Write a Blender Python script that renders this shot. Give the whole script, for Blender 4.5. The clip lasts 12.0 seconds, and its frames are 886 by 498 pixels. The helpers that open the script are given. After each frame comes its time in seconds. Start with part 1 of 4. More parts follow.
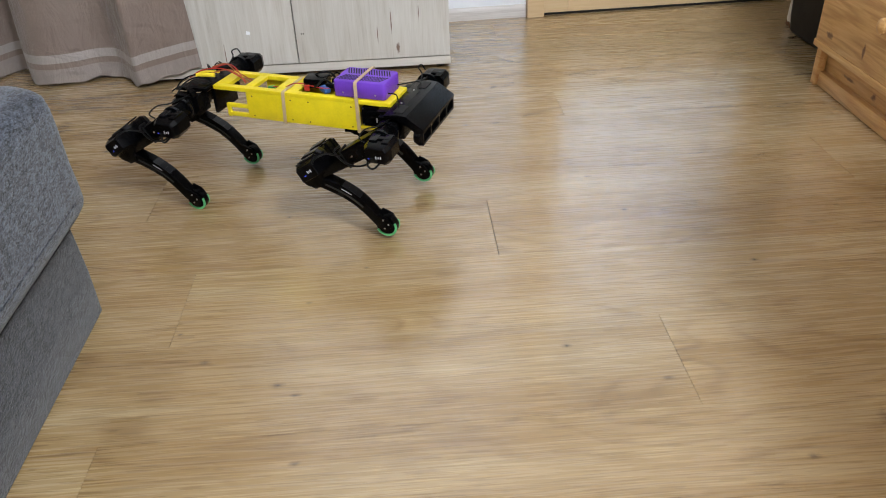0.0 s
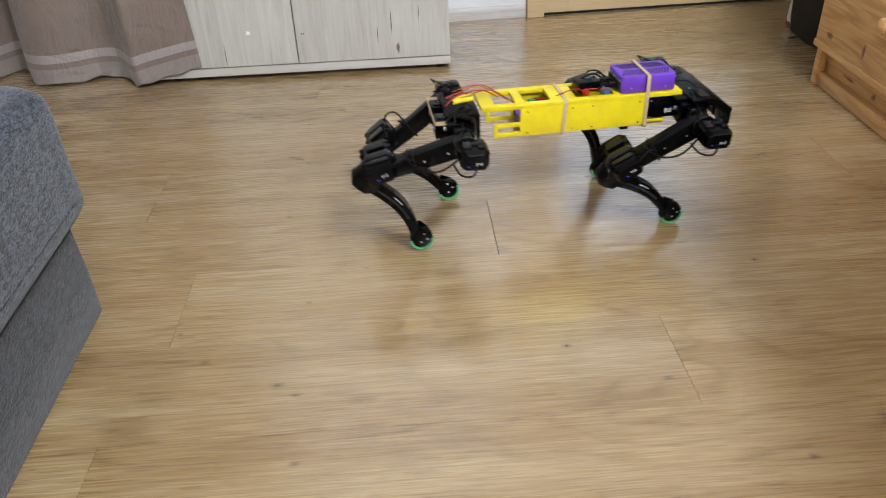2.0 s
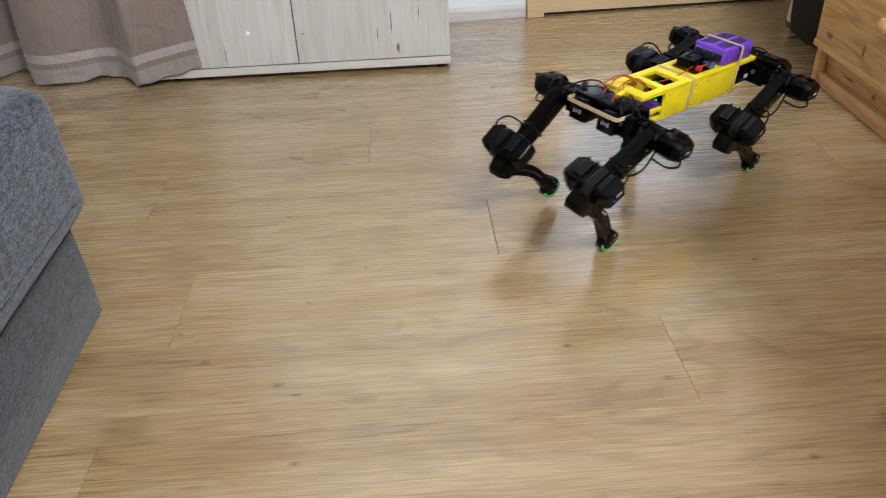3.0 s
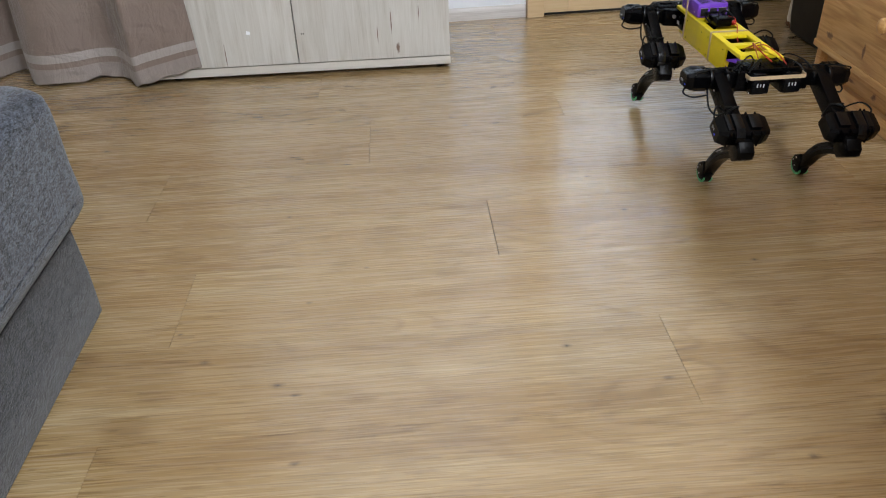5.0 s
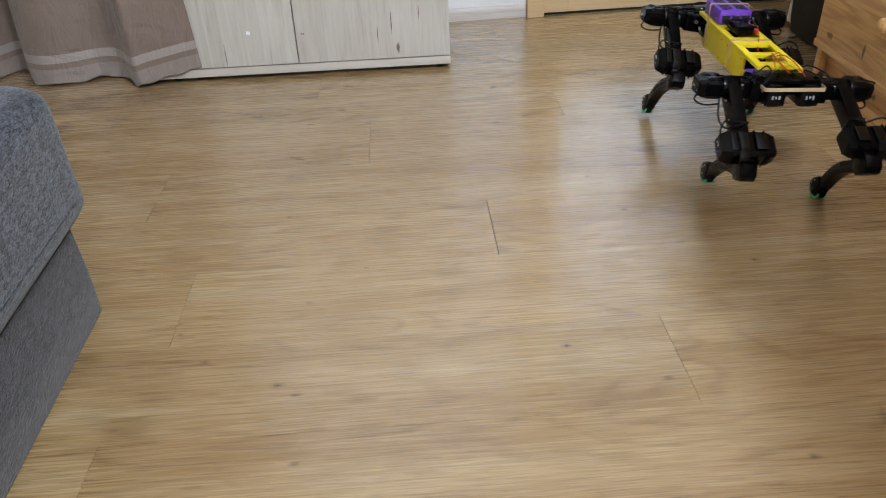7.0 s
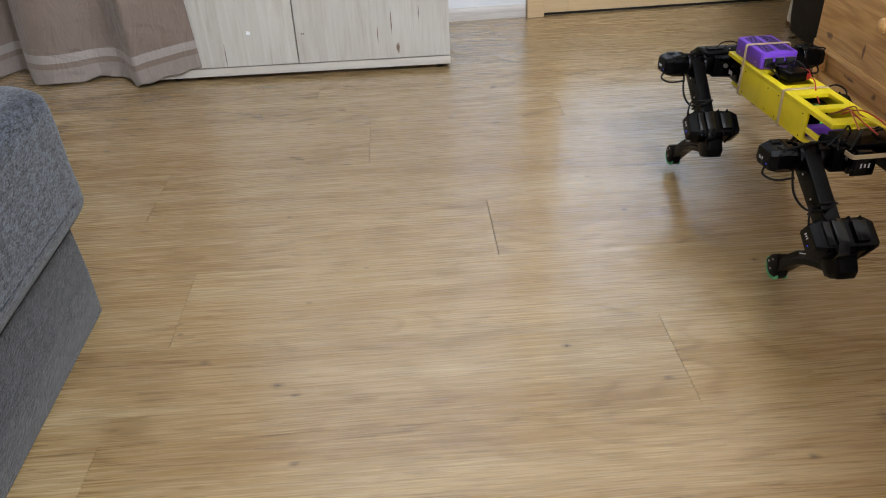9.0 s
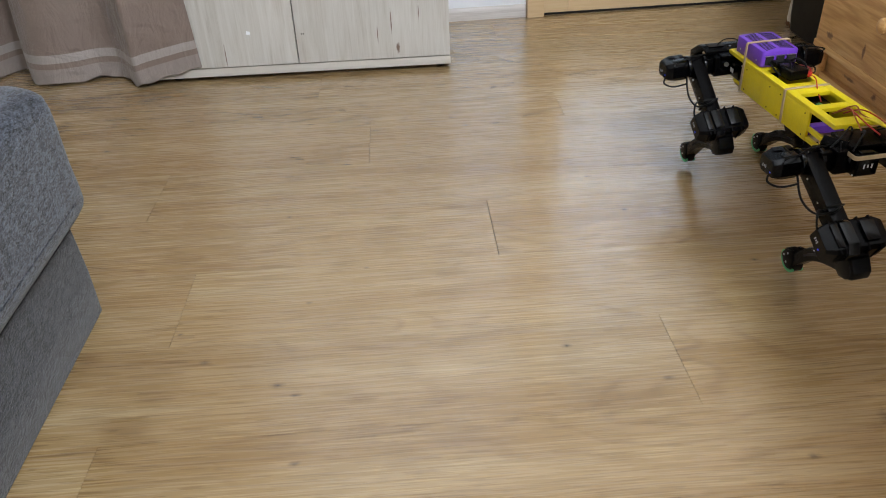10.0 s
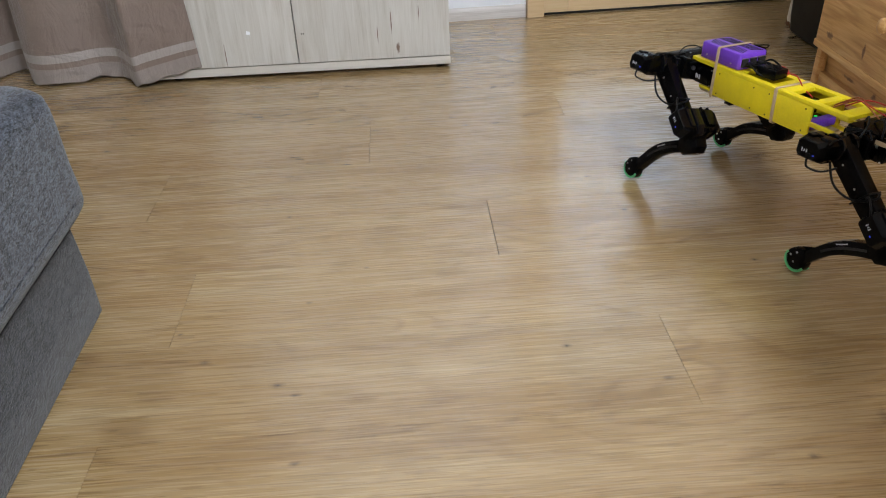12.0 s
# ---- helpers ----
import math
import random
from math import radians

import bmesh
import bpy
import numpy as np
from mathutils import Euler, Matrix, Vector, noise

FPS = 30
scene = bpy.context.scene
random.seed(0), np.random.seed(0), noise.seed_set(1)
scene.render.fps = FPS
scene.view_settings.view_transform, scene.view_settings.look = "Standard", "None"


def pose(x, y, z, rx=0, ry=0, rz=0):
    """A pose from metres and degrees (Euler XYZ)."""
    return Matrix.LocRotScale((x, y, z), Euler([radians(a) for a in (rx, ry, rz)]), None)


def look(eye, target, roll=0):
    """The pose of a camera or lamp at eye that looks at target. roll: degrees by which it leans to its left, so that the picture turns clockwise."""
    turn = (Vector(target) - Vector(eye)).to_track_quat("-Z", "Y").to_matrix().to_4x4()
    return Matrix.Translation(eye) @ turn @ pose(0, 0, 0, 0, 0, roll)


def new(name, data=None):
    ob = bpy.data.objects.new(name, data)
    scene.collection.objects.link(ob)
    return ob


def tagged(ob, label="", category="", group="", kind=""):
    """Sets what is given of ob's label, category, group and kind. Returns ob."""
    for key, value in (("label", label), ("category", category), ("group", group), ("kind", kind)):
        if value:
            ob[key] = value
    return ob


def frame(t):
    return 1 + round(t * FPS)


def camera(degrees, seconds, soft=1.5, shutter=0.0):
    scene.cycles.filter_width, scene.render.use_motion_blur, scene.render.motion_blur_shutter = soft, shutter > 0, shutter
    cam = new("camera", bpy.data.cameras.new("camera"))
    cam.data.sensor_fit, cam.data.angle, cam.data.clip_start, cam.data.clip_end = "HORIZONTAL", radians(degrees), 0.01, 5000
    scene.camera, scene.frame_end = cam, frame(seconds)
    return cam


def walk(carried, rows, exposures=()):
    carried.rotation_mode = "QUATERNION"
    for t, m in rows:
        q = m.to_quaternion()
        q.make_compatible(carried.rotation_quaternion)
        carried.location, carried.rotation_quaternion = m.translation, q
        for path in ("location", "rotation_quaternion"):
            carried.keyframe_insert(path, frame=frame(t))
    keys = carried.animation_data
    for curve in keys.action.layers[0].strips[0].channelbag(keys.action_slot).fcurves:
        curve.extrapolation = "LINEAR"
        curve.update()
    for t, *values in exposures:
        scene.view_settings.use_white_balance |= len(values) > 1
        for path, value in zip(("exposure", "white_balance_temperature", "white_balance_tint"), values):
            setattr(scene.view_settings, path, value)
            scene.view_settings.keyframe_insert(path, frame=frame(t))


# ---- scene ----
# ---- camera ----
cam = camera(59.874, 12.0, soft=1.0, shutter=0.5)
EYE = (0.0, -0.7186, 0.7303)
AIM = (EYE[0] + 0.03199, EYE[1] + 0.84033, EYE[2] - 0.54113)
walk(cam, [(0.0, look(EYE, AIM, -2.492)), (12.0, look(EYE, AIM, -2.492))],
     exposures=[(0.0, 0.0), (3.2, -0.02), (5.0, -0.15), (12.0, -0.175)])

# ---- light ----
world = bpy.data.worlds.new("world")
scene.world = world
world.use_nodes = True
world.node_tree.nodes["Background"].inputs[0].default_value = (0.55, 0.62, 0.75, 1)
world.node_tree.nodes["Background"].inputs[1].default_value = 0.3

LAMP = (0.78, -1.15, 2.00)
lamp_data = bpy.data.lights.new("hanging_lamp_light", "POINT")
lamp_data.shadow_soft_size, lamp_data.energy, lamp_data.color = 0.16, 152, (0.895, 0.955, 1.05)
lamp_light = new("hanging_lamp_light", lamp_data)
lamp_light.matrix_world = pose(*LAMP)

PLANK = 0.193          # width of a floor board


# ---- materials ----
class Nodes:
    """A material's node tree, built by short calls."""

    def __init__(self, name):
        self.material = bpy.data.materials.new(name)
        self.material.use_nodes = True
        self.tree = self.material.node_tree
        self.shader = self.tree.nodes["Principled BSDF"]

    def link(self, a, b):
        self.tree.links.new(a, b)

    def math(self, op, a, b=0.0, clamp=False):
        node = self.tree.nodes.new("ShaderNodeMath")
        node.operation, node.use_clamp = op, clamp
        for slot, value in ((0, a), (1, b)):
            if isinstance(value, (int, float)):
                node.inputs[slot].default_value = value
            else:
                self.link(value, node.inputs[slot])
        return node.outputs[0]

    def position(self, scale=(1, 1, 1), world_space=True, jump=0.0, turn=0.0):
        """World or object position, scaled by axis; jump shifts each object's pattern by its random number."""
        if world_space:
            source = self.tree.nodes.new("ShaderNodeNewGeometry").outputs["Position"]
        else:
            source = self.tree.nodes.new("ShaderNodeTexCoord").outputs["Object"]
        if jump:
            info = self.tree.nodes.new("ShaderNodeObjectInfo")
            shift = self.tree.nodes.new("ShaderNodeVectorMath")
            shift.operation = "MULTIPLY_ADD"
            shift.inputs[0].default_value = (jump, jump * 0.7, jump * 0.4)
            self.link(info.outputs["Random"], shift.inputs[1])
            self.link(source, shift.inputs[2])
            source = shift.outputs[0]
        mapping = self.tree.nodes.new("ShaderNodeMapping")
        mapping.inputs["Scale"].default_value = scale
        mapping.inputs["Rotation"].default_value = (0, 0, turn)
        self.link(source, mapping.inputs["Vector"])
        return mapping.outputs[0]

    def noise(self, vector, scale=5.0, detail=4.0, rough=0.55, distort=0.0):
        node = self.tree.nodes.new("ShaderNodeTexNoise")
        node.inputs["Scale"].default_value, node.inputs["Detail"].default_value = scale, detail
        node.inputs["Roughness"].default_value, node.inputs["Distortion"].default_value = rough, distort
        self.link(vector, node.inputs["Vector"])
        return node.outputs["Fac"]

    def ramp(self, fac, stops):
        node = self.tree.nodes.new("ShaderNodeValToRGB")
        band = node.color_ramp
        while len(band.elements) < len(stops):
            band.elements.new(0.5)
        for element, (place, color) in zip(band.elements, stops):
            element.position = place
            element.color = (*color, 1) if len(color) == 3 else color
        self.link(fac, node.inputs[0])
        return node.outputs[0]

    def mix(self, fac, a, b, blend="MIX"):
        node = self.tree.nodes.new("ShaderNodeMix")
        node.data_type, node.blend_type = "RGBA", blend
        for slot, value in ((0, fac), (6, a), (7, b)):
            if isinstance(value, (int, float)):
                node.inputs[slot].default_value = value
            elif isinstance(value, tuple):
                node.inputs[slot].default_value = (*value, 1)
            else:
                self.link(value, node.inputs[slot])
        return node.outputs[2]

    def bump(self, height, strength=0.2, distance=0.001):
        node = self.tree.nodes.new("ShaderNodeBump")
        node.inputs["Strength"].default_value, node.inputs["Distance"].default_value = strength, distance
        self.link(height, node.inputs["Height"])
        self.link(node.outputs[0], self.shader.inputs["Normal"])

    def finish(self, color=None, rough=0.5, metal=0.0, **more):
        for name, value in (("Base Color", color), ("Roughness", rough), ("Metallic", metal), *more.items()):
            name = name.replace("_", " ")
            if value is None:
                continue
            if isinstance(value, (int, float)):
                self.shader.inputs[name].default_value = value
            elif isinstance(value, tuple):
                self.shader.inputs[name].default_value = (*value, 1)
            else:
                self.link(value, self.shader.inputs[name])
        return self.material


def plain(name, color, rough=0.5, metal=0.0, grain=0.12, size=60.0, bump=0.1, depth=0.0004, **more):
    """A plain surface with slight variation at two sizes."""
    n = Nodes(name)
    where = n.position(world_space=False)
    fine, broad = n.noise(where, size, 5), n.noise(where, size * 0.08, 2)
    both = n.math("ADD", n.math("MULTIPLY", fine, 0.5), n.math("MULTIPLY", broad, 0.5))
    low = tuple(max(0.0, c * (1 - grain)) for c in color)
    high = tuple(min(1.0, c * (1 + grain)) for c in color)
    tone = n.ramp(both, [(0.3, low), (0.7, high)])
    n.bump(fine, bump, depth)
    return n.finish(tone, n.math("ADD", n.math("MULTIPLY", broad, 0.16), rough - 0.08), metal, **more)


# knots of the floor boards: place, half length, half width
KNOTS = [(0.206, 0.135, 9, 5), (-0.208, 0.093, 12, 6), (0.462, -0.099, 9, 5), (0.331, 0.054, 10, 4), (-0.09, 0.372, 6, 3),
         (-0.18, 0.282, 7, 3), (-0.69, 0.912, 11, 5), (-0.37, 1.062, 14, 5), (0.39, 0.512, 9, 5), (0.56, 0.322, 9, 5),
         (-0.14, 0.772, 12, 3), (0.35, 0.652, 10, 4), (-0.24, 0.562, 7, 3), (0.10, 0.99, 12, 5), (-0.37, 0.222, 6, 3),
         (-0.32, 0.152, 9, 5), (-0.18, 0.07, 9, 4), (-0.17, -0.052, 9, 5), (0.46, 0.502, 7, 3), (0.13, 0.942, 12, 4),
         (0.78, 0.482, 9, 4), (0.583, -0.052, 12, 22)]


def oak_floor():
    n = Nodes("oak_laminate")
    where = n.position()

    def wavy(scale, jump, push=0.020):
        """Board coordinates bent a little sideways, so that the grain wanders."""
        bend = n.noise(n.position((2.4, 7.0, 1), jump=jump), 1.0, 2, 0.5)
        side = n.tree.nodes.new("ShaderNodeCombineXYZ")
        n.link(n.math("MULTIPLY", n.math("SUBTRACT", bend, 0.5), push * scale[1]), side.inputs["Y"])
        total = n.tree.nodes.new("ShaderNodeVectorMath")
        total.operation = "ADD"
        n.link(n.position(scale, jump=jump), total.inputs[0])
        n.link(side.outputs[0], total.inputs[1])
        return total.outputs[0]

    # contour lines of stretched noises give the arched figure and the fine lines; pores lie over them
    def contours(scale, jump, count, power):
        lines = n.math("SINE", n.math("MULTIPLY", n.noise(n.position(scale, jump=jump), 1.0, 2, 0.42, 0.25), count))
        return n.math("POWER", n.math("MULTIPLY", n.math("ADD", lines, 1.0), 0.5), power)

    spread = n.noise(n.position((1.0, 6.0, 1), jump=17.0), 1.7, 2, 0.5)
    rings = n.math("MULTIPLY", contours((2.3, 6.5, 1), 31.0, 58.0, 6.0), n.ramp(spread, [(0.42, (0.10, 0.10, 0.10)), (0.56, (1, 1, 1))]))
    lines = contours((2.2, 13.0, 1), 13.0, 70.0, 5.0)
    broad = n.noise(n.position((0.7, 9.0, 1), jump=23.0), 1.6, 3, 0.5, 0.4)
    fibre = n.noise(wavy((6.0, 200.0, 1), 11.0), 1.5, 1, 0.5, 0.1)
    pores = n.noise(wavy((13.0, 300.0, 1), 5.0), 1.3, 0, 0.5)
    tone = n.ramp(broad, [(0.30, (0.285, 0.182, 0.076)), (0.45, (0.343, 0.233, 0.108)), (0.56, (0.375, 0.265, 0.130)),
                          (0.70, (0.425, 0.320, 0.175))])
    info = n.tree.nodes.new("ShaderNodeObjectInfo")
    board = n.ramp(info.outputs["Random"], [(0.0, (0.88, 0.87, 0.86)), (0.35, (0.97, 0.95, 0.92)), (0.7, (1.03, 1.0, 0.95)), (1.0, (1.06, 1.07, 1.08))])
    tone = n.mix(1.0, tone, board, "MULTIPLY")
    dark = n.ramp(pores, [(0.345, (0.42, 0.34, 0.27)), (0.37, (1, 1, 1)), (0.63, (1, 1, 1)), (0.655, (1.45, 1.50, 1.58))])
    tone = n.mix(0.42, tone, dark, "MULTIPLY")
    crisp = n.ramp(fibre, [(0.42, (0.74, 0.70, 0.65)), (0.48, (0.98, 0.98, 0.97)), (0.53, (1.02, 1.02, 1.02)), (0.58, (1.20, 1.22, 1.26))])
    tone = n.mix(0.17, tone, crisp, "MULTIPLY")
    tone = n.mix(n.math("MULTIPLY", lines, 0.09), tone, n.mix(1.0, tone, (0.48, 0.40, 0.33), "MULTIPLY"))
    tone = n.mix(n.math("MULTIPLY", rings, 0.46), tone, n.mix(1.0, tone, (0.50, 0.42, 0.35), "MULTIPLY"))
    # knots
    spots = None
    ragged = n.noise(where, 160, 3)
    for x, y, a, b in KNOTS:
        away = n.tree.nodes.new("ShaderNodeVectorMath")
        away.operation = "SUBTRACT"
        n.link(where, away.inputs[0])
        away.inputs[1].default_value = (x, y, 0)
        squash = n.tree.nodes.new("ShaderNodeVectorMath")
        squash.operation = "MULTIPLY"
        n.link(away.outputs[0], squash.inputs[0])
        squash.inputs[1].default_value = (760 / a, 760 / b, 0)
        far = n.tree.nodes.new("ShaderNodeVectorMath")
        far.operation = "LENGTH"
        n.link(squash.outputs[0], far.inputs[0])
        near = n.math("SUBTRACT", 1.25, n.math("ADD", far.outputs["Value"], n.math("MULTIPLY", ragged, 0.7)), True)
        spots = near if spots is None else n.math("MAXIMUM", spots, near)
    tone = n.mix(n.math("MULTIPLY", spots, 1.0, True), tone, (0.045, 0.022, 0.010))
    n.bump(n.math("ADD", n.math("SUBTRACT", fibre, n.math("MULTIPLY", rings, 0.4)), pores), 0.08, 0.0006)
    smear = n.noise(n.position((1, 1, 1)), 3.0, 3)
    rough = n.math("ADD", n.math("MULTIPLY", fibre, 0.16), n.math("ADD", n.math("MULTIPLY", smear, 0.06), 0.16))
    return n.finish(tone, rough, Specular_IOR_Level=0.6, Coat_Weight=1.0, Coat_Roughness=0.22, Coat_IOR=1.85)


def board_wood(name, stops, along=(1, 14, 14), size=3.0, rough=0.45, spots=(), bump=0.15, fine=(2, 160, 160), cathedral=None):
    """Wood with its grain along one axis of the world."""
    n = Nodes(name)
    figure = n.noise(n.position(along, jump=9.0), size, 5, 0.6, 1.3)
    fibre = n.noise(n.position(fine, jump=5.0), 2.0, 4, 0.6, 0.3)
    tone = n.ramp(n.math("ADD", n.math("MULTIPLY", figure, 0.65), n.math("MULTIPLY", fibre, 0.35)), stops)
    if cathedral:
        arcs = n.math("SINE", n.math("MULTIPLY", n.noise(n.position(cathedral, jump=7.0), 1.0, 2, 0.4, 0.3), 60.0))
        arcs = n.math("POWER", n.math("MULTIPLY", n.math("ADD", arcs, 1.0), 0.5), 3.0)
        tone = n.mix(n.math("MULTIPLY", arcs, 0.55), tone, n.mix(1.0, tone, (0.66, 0.50, 0.36), "MULTIPLY"))
    # knots: place, then half sizes along the three axes
    ragged = n.noise(n.position(), 120, 3)
    marks = None
    for centre, half in spots:
        away = n.tree.nodes.new("ShaderNodeVectorMath")
        away.operation = "SUBTRACT"
        n.link(n.position(), away.inputs[0])
        away.inputs[1].default_value = centre
        squash = n.tree.nodes.new("ShaderNodeVectorMath")
        squash.operation = "DIVIDE"
        n.link(away.outputs[0], squash.inputs[0])
        squash.inputs[1].default_value = half
        far = n.tree.nodes.new("ShaderNodeVectorMath")
        far.operation = "LENGTH"
        n.link(squash.outputs[0], far.inputs[0])
        near = n.math("MULTIPLY", n.math("SUBTRACT", 1.6, n.math("ADD", far.outputs["Value"], n.math("MULTIPLY", ragged, 1.2))), 2.0, True)
        marks = near if marks is None else n.math("MAXIMUM", marks, near)
    if marks is not None:
        tone = n.mix(n.math("MULTIPLY", marks, 0.9), tone, n.mix(1.0, tone, (0.22, 0.12, 0.08), "MULTIPLY"))
    n.bump(fibre, bump, 0.0005)
    return n.finish(tone, n.math("ADD", n.math("MULTIPLY", fibre, 0.15), rough - 0.07))


def woven(name, dark, light, size=900.0, rough=0.95, bump=0.8):
    n = Nodes(name)
    where = n.position((1.0, 0.42, 1.0), world_space=False)
    thread, blotch = n.noise(where, size, 3, 0.7), n.noise(where, size * 0.3, 3, 0.7)
    broad = n.noise(where, 6, 2)
    tone = n.ramp(n.math("ADD", n.math("MULTIPLY", thread, 0.6), n.math("MULTIPLY", blotch, 0.4)), [(0.43, dark), (0.58, light)])
    tone = n.mix(n.math("MULTIPLY", broad, 0.25), tone, dark)
    n.bump(n.math("ADD", thread, blotch), bump, 0.0018)
    return n.finish(tone, rough, Sheen_Weight=0.25, Specular_IOR_Level=0.2)


def printed(name, color, rough=0.45, layer=1400.0, strength=0.25, **more):
    """Printed plastic: fine layer lines over a plain colour."""
    n = Nodes(name)
    lines = n.tree.nodes.new("ShaderNodeTexWave")
    lines.wave_type, lines.bands_direction = "BANDS", "Z"
    lines.inputs["Scale"].default_value, lines.inputs["Distortion"].default_value = layer, 1.5
    where = n.position(world_space=False)
    n.link(where, lines.inputs["Vector"])
    broad, fine = n.noise(where, 25, 3), n.noise(where, 260, 3)
    low, high = tuple(c * 0.86 for c in color), tuple(min(1, c * 1.1) for c in color)
    tone = n.ramp(n.math("ADD", n.math("MULTIPLY", broad, 0.7), n.math("MULTIPLY", fine, 0.3)), [(0.3, low), (0.7, high)])
    n.bump(n.math("ADD", lines.outputs["Fac"], n.math("MULTIPLY", fine, 0.6)), strength, 0.0002)
    return n.finish(tone, n.math("ADD", n.math("MULTIPLY", broad, 0.18), rough - 0.09), **more)


def glow(name, color, strength):
    n = Nodes(name)
    return n.finish(color, 0.4, Emission_Color=color, Emission_Strength=float(strength))


PINE_KNOTS = [((1.000, 1.022, 0.138), (0.05, 0.018, 0.010)), ((1.000, 0.867, 0.150), (0.05, 0.007, 0.018)),
              ((1.045, 0.950, 0.055), (0.05, 0.034, 0.005)), ((1.045, 0.835, 0.054), (0.05, 0.012, 0.011)), ((1.000, 0.700, 0.20), (0.05, 0.02, 0.012))]
OAK_CRACKS = [((-0.019, 1.330, 0.066), (0.006, 0.05, 0.018)), ((-0.034, 1.330, 0.136), (0.002, 0.05, 0.040)), ((-0.072, 1.330, 0.107), (0.0015, 0.05, 0.030)),
              ((-0.482, 1.330, 0.069), (0.0015, 0.05, 0.040)), ((0.040, 1.330, 0.161), (0.0015, 0.05, 0.030))]
OAK = oak_floor()
PINE = board_wood("pine", [(0.34, (0.50, 0.245, 0.075)), (0.46, (0.62, 0.345, 0.120)), (0.56, (0.69, 0.42, 0.170)), (0.68, (0.75, 0.50, 0.235))],
                  (30, 2.2, 30), 2.6, 0.36, PINE_KNOTS, 0.1, (190, 2, 190), (5, 1.3, 9))
WHITE_OAK = board_wood("whitewashed_oak", [(0.33, (0.44, 0.42, 0.375)), (0.43, (0.53, 0.515, 0.475)), (0.56, (0.585, 0.575, 0.54)), (0.70, (0.635, 0.63, 0.60))],
                       (26, 26, 1.6), 1.5, 0.5, OAK_CRACKS, 0.2, (170, 170, 7))
WHITE_EDGE = board_wood("whitewashed_edge", [(0.3, (0.50, 0.48, 0.43)), (0.7, (0.62, 0.60, 0.55))], (2, 30, 30), 2.0, 0.5)
DOOR_WOOD = board_wood("honey_veneer", [(0.3, (0.60, 0.43, 0.24)), (0.5, (0.68, 0.51, 0.30)), (0.7, (0.73, 0.57, 0.36))], (1.2, 20, 14), 2.0, 0.4)
SKIRTING = board_wood("grey_oak_skirting", [(0.3, (0.42, 0.39, 0.36)), (0.5, (0.62, 0.59, 0.56)), (0.7, (0.72, 0.70, 0.68))], (1.5, 30, 60), 2.6, 0.45)
WALL_PAINT = plain("white_wall_paint", (0.87, 0.90, 0.94), 0.8, grain=0.02, size=90, bump=0.15)
ROOM_PAINT = plain("grey_beige_wall_paint", (0.54, 0.515, 0.485), 0.8, grain=0.03, size=90, bump=0.15)
CEILING_PAINT = plain("white_ceiling_paint", (0.82, 0.82, 0.81), 0.85, grain=0.015, size=70)
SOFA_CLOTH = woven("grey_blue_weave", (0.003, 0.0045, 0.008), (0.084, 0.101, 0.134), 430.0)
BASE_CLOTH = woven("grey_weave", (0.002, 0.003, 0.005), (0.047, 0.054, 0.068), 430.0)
DARK_GAP = plain("dark_gap", (0.008, 0.007, 0.006), 0.8)
BLACK_CASE = plain("black_shell", (0.004, 0.004, 0.0045), 0.5, size=300, Specular_IOR_Level=0.2)
YELLOW = printed("yellow_print", (0.79, 0.63, 0.012), 0.38)
PURPLE = printed("purple_print", (0.155, 0.045, 0.50), 0.45)
BLACK = printed("black_print", (0.0016, 0.0016, 0.0019), 0.24, strength=0.15, Specular_IOR_Level=0.10)
SERVO = plain("servo_shell", (0.0014, 0.0014, 0.0018), 0.22, size=400, grain=0.3, bump=0.05, Specular_IOR_Level=0.13)
GREY_CAP = plain("dark_grey_cap", (0.0026, 0.0030, 0.0040), 0.20, size=300, bump=0.05, Specular_IOR_Level=0.34)
GREEN_TYRE = plain("green_rubber", (0.10, 0.45, 0.17), 0.55, size=200)
RUBBER = plain("tan_rubber_band", (0.50, 0.37, 0.22), 0.6, size=200)
STEEL = plain("screw_steel", (0.55, 0.55, 0.56), 0.3, 1.0)
RED_WIRE = plain("red_wire", (0.42, 0.018, 0.012), 0.4)
BLACK_WIRE = plain("black_wire", (0.003, 0.003, 0.003), 0.5, Specular_IOR_Level=0.15)
YELLOW_WIRE = plain("yellow_plug", (0.80, 0.62, 0.02), 0.4)
BROWN_WIRE = plain("orange_brown_wire", (0.35, 0.09, 0.02), 0.4)
BOARD_BLUE = plain("blue_board", (0.03, 0.10, 0.28), 0.4)
SHIN_SHINE = plain("grey_shin_plate", (0.011, 0.012, 0.014), 0.30, size=300, Specular_IOR_Level=0.4)
GREEN_PLUG = plain("green_plug", (0.02, 0.22, 0.07), 0.45, size=200)
PRINT_WHITE = plain("white_print", (0.50, 0.50, 0.52), 0.5)
BLUE_LED = glow("blue_led", (0.02, 0.05, 0.7), 0.5)
# dim glow of the sheet added behind the door
SHEEN_GLOW = glow("overcast_daylight", (0.80, 0.90, 1.0), 0.25)
PANE = Nodes("clear_glass").finish((0.97, 0.98, 0.98), 0.02, Transmission_Weight=1.0, IOR=1.45)
GREEN_LED = glow("green_led", (0.03, 0.8, 0.1), 0.8)


# ---- builders ----
def box(bm, size, m=None, bevel=0.0, segments=2):
    """A box of that size round the origin, moved by m, with its edges rounded."""
    made = bmesh.ops.create_cube(bm, size=1.0, matrix=(m or Matrix()) @ Matrix.Diagonal((*size, 1)))
    if bevel:
        edges = list({e for v in made["verts"] for e in v.link_edges})
        bmesh.ops.bevel(bm, geom=edges, offset=bevel, segments=segments, affect="EDGES", profile=0.6)
    return bm


